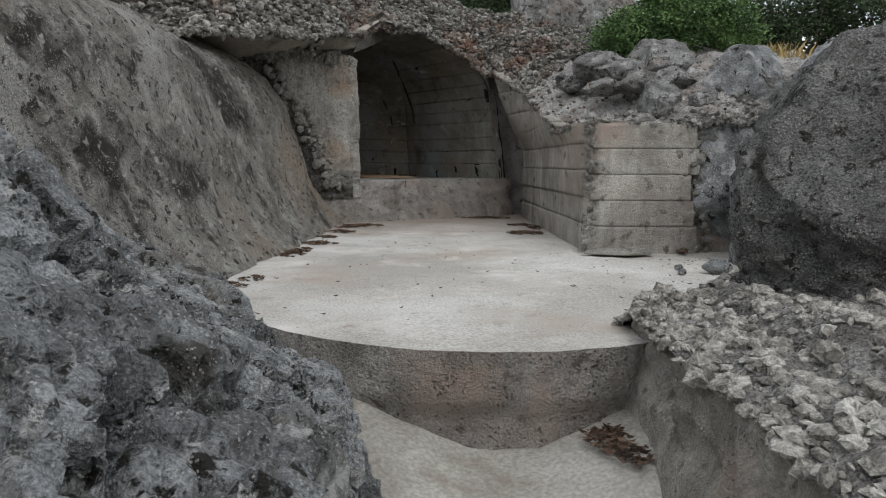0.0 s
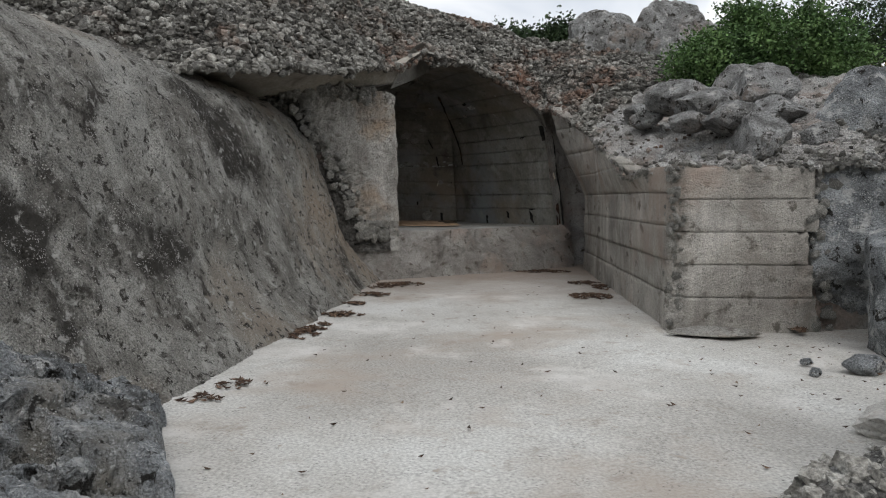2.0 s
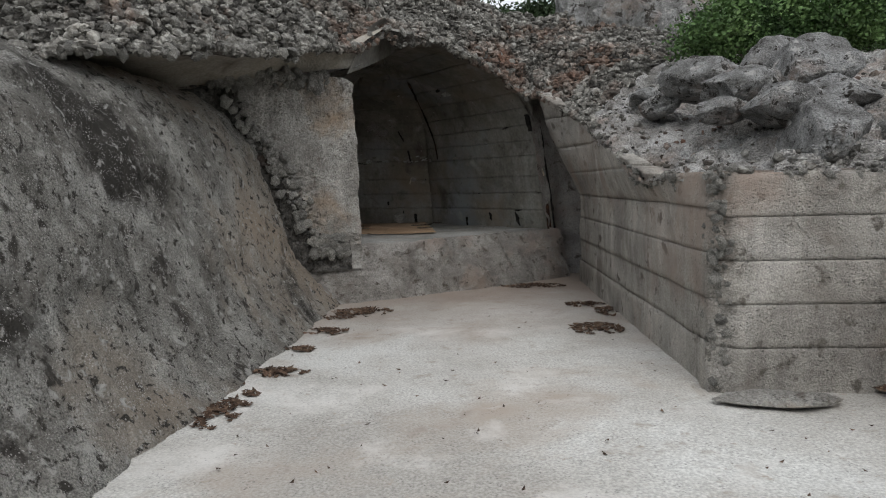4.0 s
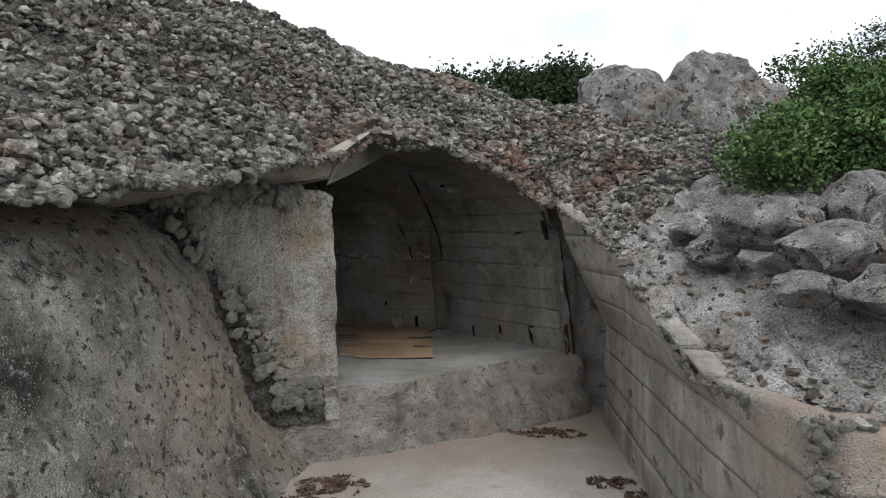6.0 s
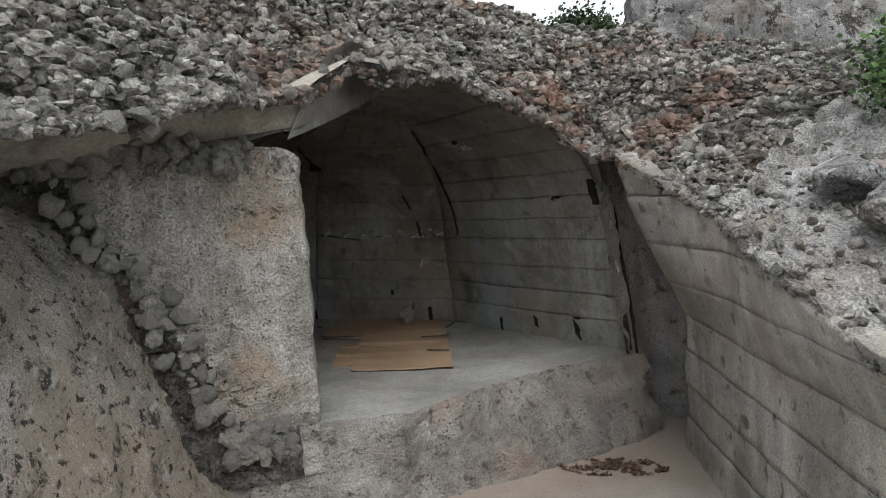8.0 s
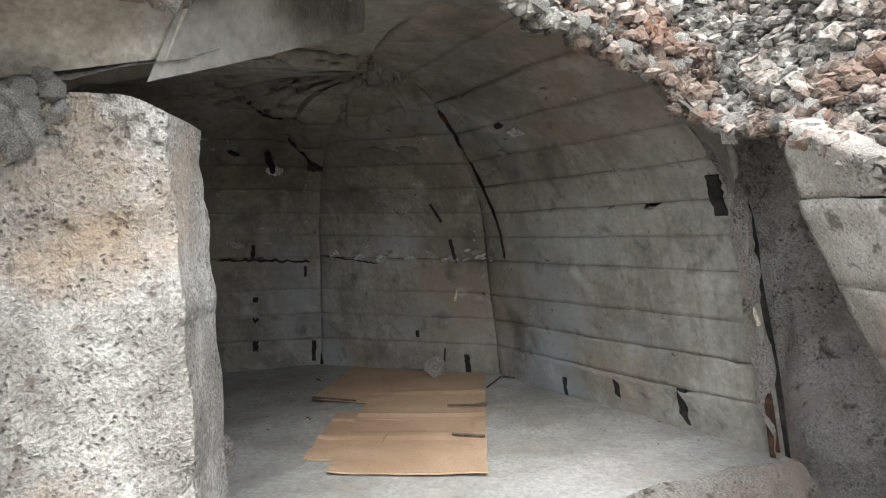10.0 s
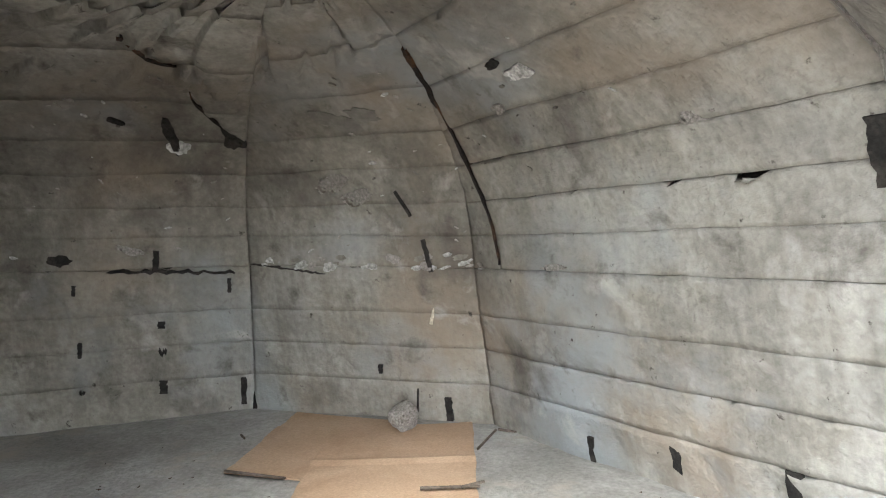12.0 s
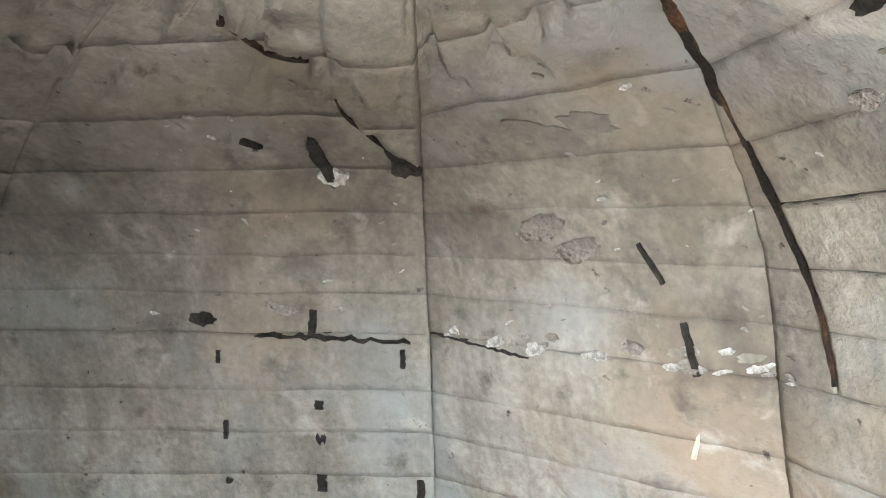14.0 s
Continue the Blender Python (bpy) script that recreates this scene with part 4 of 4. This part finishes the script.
def spall(x, y, th, w, h, tilt, mat, seed, name, label, thick=0.018):
    """A jagged patch set into the vault's face."""
    r = random.Random(seed)
    out = []
    for i in range(26):
        a = 2 * math.pi * i / 26
        k = 0.9 + 0.45 * noise.noise(Vector((math.cos(a) * 1.6, math.sin(a) * 1.6, seed * 3.3))) + r.uniform(-0.10, 0.10)
        out.append((math.cos(a) * w / 2 * k, math.sin(a) * h / 2 * k))
    ob = jagged(name, out, thick, mat, cave)
    ob.matrix_basis = vault_frame(x, y, th) @ pose(0, 0, 0, 0, tilt, 0)
    ob["label"] = label


spall(-2.614, 15.17, 0.67, 0.062, 0.27, -24, M_DARK, 3, "hole", "jagged black hole in the vault", 0.026)
spall(-2.225, 15.34, 0.67, 0.12, 0.20, -20, M_DARK, 4, "hole", "jagged black hole in the vault", 0.026)
spall(-2.974, 15.02, 0.725, 0.09, 0.03, 0, M_DARK, 6, "hole", "small dark hole in the vault")
spall(-3.15, 14.95, 0.05, 0.15, 0.06, 10, M_DARK, 7, "hole", "ragged hole above the joint")
spall(-2.78, 15.1, 0.09, 0.15, 0.05, 14, M_ROUGH, 13, "lime_crust", "white lime crust above the joint")
spall(-2.55, 15.2, 0.60, 0.12, 0.09, 0, M_LIME, 14, "lime_crust", "pale lime bloom below the hole")
spall(-1.354, 15.2, 0.70, 0.30, 0.13, 6, M_SOOT_SHADE, 9, "spall", "dark scaly patch on the vault")
spall(-1.16, 15.16, 0.72, 0.20, 0.10, 6, M_SOOT_SHADE, 15, "spall", "dark scaly patch on the vault")
spall(-1.49, 15.21, 0.40, 0.20, 0.10, -30, M_ROUGH, 10, "spall", "flaked patch of rough concrete")
spall(-1.30, 15.18, 0.33, 0.24, 0.08, -16, M_ROUGH, 11, "spall", "flaked patch of rough concrete")
spall(-0.263, 14.64, 0.644, 0.07, 0.05, 0, M_ROUGH, 16, "spall", "small chipped patch of rough concrete")
spall(0.43, 13.9, 0.473, 0.14, 0.05, 4, M_ROUGH, 17, "spall", "small chipped patch of rough concrete")
spall(-0.083, 14.45, 0.745, 0.16, 0.07, -14, M_LIME, 18, "lime_crust", "white lime crust in the vault")
spall(-0.187, 14.56, 0.805, 0.10, 0.05, -20, M_DARK, 19, "hole", "small dark hole in the vault")
slot(0.80, 13.5, 0, 0.07, 0.19, 6, seed=12, name="hole", label="deep dark notch at the end of the wall", th=0.31)
spall(-0.22, 14.55, 0.015, 0.16, 0.03, 0, M_ROUGH, 20, "spall", "crumbling concrete along the joint")
rl = random.Random(8)
for i in range(30):
    x = rl.uniform(-2.1, -0.5)
    wide = rl.uniform(0.03, 0.10)
    spall(x, 15.03 if x > -0.62 else 15.03 - (x + 0.62) * 0.232, rl.uniform(0.0, 0.06), wide, wide * rl.uniform(0.25, 0.6), rl.uniform(-20, 20), rl.choice((M_LIME, M_LIME, M_ROUGH, M_CAVE)), 40 + i, "lime_crust", "crumbling white lime crust along the joint", rl.uniform(0.010, 0.02))
# the open crack that climbs beside the corner of the vault
M_CRACK_SHADE = material("crack_rust_and_shade", ((0.010, 0.008, 0.007), (0.016, 0.012, 0.010), (0.085, 0.042, 0.02)), 7, 0.95, 0.5)
cv, cf = [], []
for i in range(71):
    th = 0.02 + 0.98 * i / 70
    b = foot(1, th)
    m = vault_frame(b[0], b[1], th)
    p = Vector(vault_point(b, th=th)) + m.col[1].xyz * 0.012
    w = np.interp(th, (0.02, 0.15, 0.3, 0.6, 0.9, 1.0), (0.004, 0.006, 0.010, 0.013, 0.021, 0.012)) * (0.7 + 0.7 * abs(noise.noise(Vector((i * 0.45, 0, 0)))))
    p += m.col[0].xyz * 0.014 * noise.noise(Vector((0, i * 0.22, 4)))
    cv += [p - m.col[0].xyz * w, p + m.col[0].xyz * w, p + m.col[0].xyz * w - m.col[1].xyz * 0.03, p - m.col[0].xyz * w - m.col[1].xyz * 0.03]
    if i:
        k = 4 * i
        cf += [(k - 4 + a, k - 4 + (a + 1) % 4, k + (a + 1) % 4, k + a) for a in range(4)]
# black strip along the broken plate edge, standing in for its shadow
ev, ef = [], []
for i in range(81):
    x = -3.40 + 1.24 * i / 80
    th = np.interp(x, [q[0] for q in PLATE], [q[1] for q in PLATE]) + 0.02 * noise.noise(Vector((x * 9, 2, 0)))
    m = vault_frame(x, 15.38 + 0.425 * (x + 2.13), th)
    c = m.translation + m.col[1].xyz * 0.024 - m.col[2].xyz * 0.012
    w = max(0.002, 0.010 + 0.016 * noise.noise(Vector((x * 6, 8, 1))))
    ev += [c - m.col[2].xyz * w, c + m.col[2].xyz * w, c + m.col[2].xyz * w - m.col[1].xyz * 0.03, c - m.col[2].xyz * w - m.col[1].xyz * 0.03]
    if i:
        k = 4 * i
        ef += [(k - 4 + a, k - 4 + (a + 1) % 4, k + (a + 1) % 4, k + a) for a in range(4)]
gap = mesh_object("crack", ev, ef, M_CRACK_SHADE, cave)
gap["label"] = "jagged dark strip painting the shadow under the vault's broken edge"
# small chips, pocks and lime specks over the shelter's face
for i in range(110):
    x = rl.uniform(-3.5, 0.7)
    y = 15.38 + 0.425 * (x + 2.13) if x < -2.13 else (15.03 - (x + 0.62) * 0.232 if x < -0.62 else 13.44 - 1.0707 * (x - 0.86))
    wide = rl.uniform(0.008, 0.05)
    t = rl.uniform(0.05, 0.95)
    spall(x, y, t, wide, wide * rl.uniform(0.2, 0.5), rl.uniform(-40, 40), rl.choice((M_ROUGH, M_ROUGH, M_SOOT_SHADE, M_CAVE, M_LIME)), 100 + i, "chip", "small chip in the concrete face", rl.uniform(0.009, 0.017))
rib = mesh_object("crack", cv, cf, M_CRACK_SHADE, cave)
rib["label"] = "long dark rusty crack climbing the vault"


def bar(name, p, q, r, mat, label, category, parent=None):
    p, q = Vector(p), Vector(q)
    bm = bmesh.new()
    bmesh.ops.create_cone(bm, cap_ends=True, segments=7, radius1=r, radius2=r * 0.8, depth=(q - p).length)
    for v in bm.verts:
        v.co += Vector((noise.noise(v.co * 9), noise.noise(v.co * 9 + Vector((3, 0, 0))), 0)) * r * 0.5
    bmesh.ops.transform(bm, matrix=Matrix.Translation((p + q) / 2) @ (q - p).to_track_quat("Z", "Y").to_matrix().to_4x4(), verts=bm.verts)
    me = bpy.data.meshes.new(name)
    bm.to_mesh(me)
    bm.free()
    me.materials.append(mat)
    ob = new(name, me)
    if parent is not None:
        ob.parent = parent
        ob["label"] = label
        return ob
    return tagged(ob, label, category)


bar("iron_post", (0.835, 13.40, 0.30), (0.785, 13.44, 0.885), 0.024, M_RUST, "rusty iron post set in the wall end", "post")
bar("wood_splinter", (0.705, 13.40, 1.265), (0.765, 13.39, 1.09), 0.014, M_WOOD, "pale wooden splinter stuck in the wall end", "wood")
bar("wood_splinter", (-0.925, 14.99, 1.04), (-0.90, 14.98, 1.13), 0.010, M_WOOD, "small yellow wooden splinter in the wall", "wood")
for i, (p, q) in enumerate([((-0.655, 14.60, 0.515), (-0.60, 14.86, 0.525)), ((-0.59, 14.88, 0.52), (-0.50, 14.84, 0.52)), ((-0.80, 14.05, 0.54), (-0.57, 14.08, 0.54)), ((-0.64, 14.06, 0.542), (-0.56, 14.12, 0.544)), ((-1.93, 14.80, 0.515), (-1.86, 14.70, 0.53)), ((-1.72, 14.24, 0.53), (-1.40, 14.15, 0.535)), ((-0.66, 13.52, 0.54), (-0.49, 13.50, 0.54))]):
    bar("twig", p, q, 0.007, M_BARK, "dry twig on the dusty shelter floor", "twig")

# ---- leaf litter and crumbs ----
def litter(name, centre, radii, count, size, seed, label, mat=None, z=0.0):
    """A thin drift of curled dead leaves, each a bent quad."""
    r = random.Random(seed)
    verts, faces = [], []
    for _ in range(count):
        a, d = r.uniform(0, 6.283), r.random() ** 0.6
        cx, cy = centre[0] + math.cos(a) * d * radii[0], centre[1] + math.sin(a) * d * radii[1]
        wob = noise.noise(Vector((cx * 9, cy * 9, seed)))
        if wob < -0.05 and d > 0.4:
            continue
        s, t = size * r.uniform(0.5, 1.3), r.uniform(0, 6.283)
        u, v = Vector((math.cos(t), math.sin(t), r.uniform(-0.3, 0.3))) * s, Vector((-math.sin(t), math.cos(t), r.uniform(-0.3, 0.3))) * s * 0.45
        c = Vector((cx, cy, z + r.uniform(0.004, 0.022 * (1.2 - d))))
        k = len(verts)
        lift = Vector((0, 0, s * 0.35))
        verts += [c - u + lift, c - v, c + u + lift, c + v]
        faces += [(k, k + 1, k + 2), (k, k + 2, k + 3)]
    ob = mesh_object(name, verts, faces, mat or M_LITTER)
    return tagged(ob, label, "leaf litter", kind="stuff")


for i, (x, y, rx, ry, n) in enumerate([(-0.98, 8.75, 0.10, 0.30, 300), (-0.93, 9.40, 0.16, 0.12, 260), (-0.98, 9.9, 0.10, 0.10, 120), (-0.95, 10.45, 0.16, 0.12, 200), (-0.98, 11.1, 0.14, 0.25, 260), (-0.80, 11.2, 0.20, 0.20, 420),
                                       (0.98, 11.45, 0.16, 0.12, 220), (0.95, 10.5, 0.20, 0.20, 320), (0.62, 12.55, 0.34, 0.14, 420), (1.12, 11.15, 0.10, 0.2, 160), (-0.92, 7.45, 0.14, 0.08, 60), (-0.98, 7.22, 0.10, 0.06, 40), (2.10, 9.02, 0.10, 0.06, 200)]):
    litter("leaf_litter", (x, y), (rx, ry), n, 0.022, i + 1, "drift of dry brown leaves on the platform")
litter("leaf_litter", (0.93, 5.86), (0.13, 0.26), 380, 0.022, 40, "drift of dry brown leaves in the trench corner", z=-0.31)
litter("leaf_litter", (0.2, 8.6), (1.5, 2.6), 150, 0.014, 41, "scattered dead leaves and crumbs on the platform")
litter("leaf_litter", (1.9, 7.9), (0.7, 0.9), 120, 0.014, 42, "scattered dead leaves and crumbs beside the block", z=-0.01)
litter("leaf_litter", (0.35, 13.9), (0.45, 0.45), 40, 0.012, 44, "scattered crumbs on the shelter floor", z=0.5)
litter("leaf_litter", (-1.9, 14.2), (0.6, 0.6), 40, 0.012, 45, "scattered crumbs on the shelter floor", z=0.5)

# ---- plants ----
def leaves(name, blobs, count, size, seed, mat, parent, droop=0.0):
    """A crown of small pointed leaves gathered round many twig ends inside uneven blobs."""
    r = random.Random(seed)
    verts, faces = [], []
    ends = []
    for (cx, cy, cz, rx, ry, rz, share) in blobs:
        for _ in range(max(6, int(share * count / 26))):
            v = Vector((r.gauss(0, 1), r.gauss(0, 1), r.gauss(0, 1))).normalized() * r.random() ** 0.45
            ends.append((Vector((cx + v.x * rx, cy + v.y * ry, cz + v.z * rz)), v))
    per = max(4, count // len(ends)) + 6
    for e, v in ends:
        spread = size * r.uniform(1.0, 1.9)
        for _ in range(per):
            c = e + Vector((r.gauss(0, 1), r.gauss(0, 1), r.gauss(0, 0.8))) * spread
            d = Vector((r.gauss(0, 1), r.gauss(0, 1), r.gauss(0.25 - droop, 0.7))).normalized()
            w = d.cross(Vector((r.gauss(0, 1), r.gauss(0, 1), r.gauss(0, 1)))).normalized()
            s = size * r.uniform(0.6, 1.3)
            k = len(verts)
            verts += [c, c + d * s * 0.5 + w * s * 0.28, c + d * s, c + d * s * 0.5 - w * s * 0.28]
            faces.append((k, k + 1, k + 2, k + 3))
    me = bpy.data.meshes.new(name)
    me.from_pydata([v[:] for v in verts], [], faces)
    me.materials.append(mat)
    ob = new(name, me)
    ob.parent = parent
    return ob, [e for e, _ in ends]


def limbs(name, root, ends, r0, parent, seed, trunk_to=None):
    """Tapered bent limbs from a root to a choice of twig ends."""
    rr = random.Random(seed)
    verts, faces = [], []
    root = Vector(root)
    for e in ends:
        a = Vector(trunk_to) if trunk_to else root
        bend = (a + e) / 2 + Vector((rr.gauss(0, 0.08), rr.gauss(0, 0.08), -0.1)) * (e - a).length
        pts = [root, a, bend, e] if trunk_to else [root, bend, e]
        for i, p in enumerate(pts):
            rad = r0 * (1 - i / (len(pts) - 0.85))
            for k in range(5):
                t = 6.283 * k / 5
                verts.append(p + Vector((math.cos(t), math.sin(t), 0)) * rad)
        base = len(verts) - 5 * len(pts)
        for i in range(len(pts) - 1):
            for k in range(5):
                faces.append((base + i * 5 + k, base + i * 5 + (k + 1) % 5, base + (i + 1) * 5 + (k + 1) % 5, base + (i + 1) * 5 + k))
    return mesh_object(name, verts, faces, M_BARK, parent)


def plant(name, root, blobs, count, size, seed, mat, label, category, r0, trunk=None, group=""):
    thing = tagged(new(name), label, category, group)
    crown, ends = leaves("crown", blobs, count, size, seed, mat, thing)
    random.Random(seed).shuffle(ends)
    limbs("trunk" if trunk else "branches", root, ends[:24], r0, thing, seed, trunk)
    return thing


plant("bush", (2.6, 12.0, 1.6), [(2.2, 11.9, 2.20, 0.42, 0.4, 0.32, 0.25), (2.8, 12.1, 2.35, 0.5, 0.5, 0.42, 0.35), (3.4, 12.1, 2.30, 0.45, 0.5, 0.40, 0.25), (2.65, 12.2, 2.66, 0.3, 0.25, 0.22, 0.12), (3.25, 12.1, 2.65, 0.16, 0.16, 0.25, 0.05)],
      26000, 0.04, 5, M_LEAF, "dense green leafy bush growing behind the stones", "bush", 0.02)
TREES = [(-1.6, 30, 1.3, 6.9), (0.2, 31, 1.2, 7.2), (1.7, 30, 1.0, 7.0), (11.5, 34, 2.2, 8.4), (14.5, 35, 2.6, 9.6), (18.5, 36, 2.8, 10.0), (8.6, 36, 1.2, 7.6), (23, 34, 3.0, 9.5)]
for i, (x, y, r, ztop) in enumerate(TREES):
    zc = ztop - r * 0.75
    plant("tree", (x, y, 2.0), [(x, y, zc, r, r, r * 0.75, 0.5), (x - r * 0.7, y + 0.2, zc - r * 0.4, r * 0.7, r * 0.7, r * 0.5, 0.25), (x + r * 0.7, y - 0.2, zc - r * 0.35, r * 0.7, r * 0.7, r * 0.55, 0.25)],
          9000, 0.16, 70 + i, M_DLEAF, "dark evergreen tree on the hillside skyline", "tree", 0.16, (x, y, zc - r), group="trees on the skyline")


def grass(centre, radius, count, height, seed):
    r = random.Random(seed)
    verts, faces = [], []
    for _ in range(count):
        x, y = centre[0] + r.gauss(0, radius), centre[1] + r.gauss(0, radius)
        h, a = height * r.uniform(0.5, 1.2), r.uniform(0, 6.283)
        d = Vector((math.cos(a), math.sin(a), 0))
        w = Vector((-d.y, d.x, 0)) * 0.005
        b = Vector((x, y, centre[2]))
        k = len(verts)
        verts += [b - w, b + w, b + Vector((0, 0, h * 0.6)) + d * h * 0.15 + w * 0.6, b + Vector((0, 0, h)) + d * h * 0.45]
        faces += [(k, k + 1, k + 2), (k, k + 2, k + 3)]
    return tagged(mesh_object("dry_grass", verts, faces, M_GRASS), "tuft of dry yellow grass among the rocks", "grass", kind="stuff")


for i, c in enumerate([(3.5, 10.9, 1.62), (3.9, 10.6, 1.62), (4.3, 10.9, 1.70), (4.8, 10.7, 1.68), (3.7, 11.4, 1.80), (1.98, 6.3, 0.16), (2.05, 9.72, 1.26), (2.1, 10.0, 1.42)]):
    grass(c, 0.14 if i < 5 else 0.04, 150 if i < 5 else 40, 0.22 if i < 5 else 0.10, i)

# ---- single stones, picked out along the edges ----
PIECES = [rock_mesh("stone", (1, 1, 1), 80 + i, M_STONE, 1, 0.2) for i in range(8)]
rs = random.Random(12)


def piece(parent, p, size):
    ob = new("stone", PIECES[rs.randrange(8)])
    ob.parent = parent
    ob.matrix_basis = pose(*p, rs.uniform(0, 360), rs.uniform(0, 360), rs.uniform(0, 360)) @ Matrix.Diagonal((size * rs.uniform(0.7, 1.3), size * rs.uniform(0.7, 1.2), size * rs.uniform(0.6, 1.0), 1))


pillar_ob = bpy.data.objects["pillar"]
pillar_ob.data.materials.append(M_RUBBLE)
for f in pillar_ob.data.polygons:
    c = f.center
    u, z = (Vector((c.x, c.y)) - Vector(P0)).length / (Vector(P1) - Vector(P0)).length, c.z
    w = fbm((u * 1.4, 0, z), 5.0, 3)
    edge = 0.22 + 0.50 * (1.80 - z) / 1.32
    if u < edge + 0.06 + 0.06 * w or (z < 0.56 + 0.08 * w and 0.6 < u < 0.94) or (z > 1.9 and w > 0.25 and u < 0.9):
        f.material_index = 1
for _ in range(220):
    # along the broken lower edge against the slab, the foot and the top band
    m = rs.random()
    if m < 0.5:
        f = rs.random()
        u, z = 0.22 + 0.50 * f + rs.uniform(-0.02, 0.09 + 0.05 * (0.4 < f < 0.7)), 1.80 - 1.32 * f + rs.uniform(-0.06, 0.06)
    elif m < 0.75:
        u, z = rs.uniform(0.70, 0.92), rs.uniform(0.44, 0.60)
    else:
        u, z = rs.uniform(0.15, 0.85), rs.uniform(1.84, 2.0)
    q = P0 * (1 - u) + P1 * u
    piece(pillar_ob, (q[0] + PN[0] * 0.022, q[1] + PN[1] * 0.022, z), rs.uniform(0.025, 0.065))
for _ in range(260):
    i, j = rs.randrange(20, CUT - 1), int(rs.random() ** 2 * 40)
    p = ROOF[i, j]
    piece(roof, (p[0], p[1], p[2] + 0.01), rs.uniform(0.03, 0.06))
for _ in range(150):
    z = rs.uniform(0.0, 1.08)
    piece(block, (1.335 + rs.uniform(-0.03, 0.06), 9.075 + rs.uniform(-0.02, 0.14), z), rs.uniform(0.012, 0.04))
for _ in range(60):
    piece(block, (2.24 + rs.uniform(-0.06, 0.10), 9.13 + rs.uniform(-0.04, 0.04), rs.uniform(0.0, 1.06)), rs.uniform(0.02, 0.06))
for _ in range(140):
    i = rs.randrange(2, len(SHOULDER) - 2)
    p = SHOULDER[i, rs.randrange(0, 6)]
    piece(shoulder, (p[0] + 0.01, p[1], p[2] - 0.01), rs.uniform(0.015, 0.035))
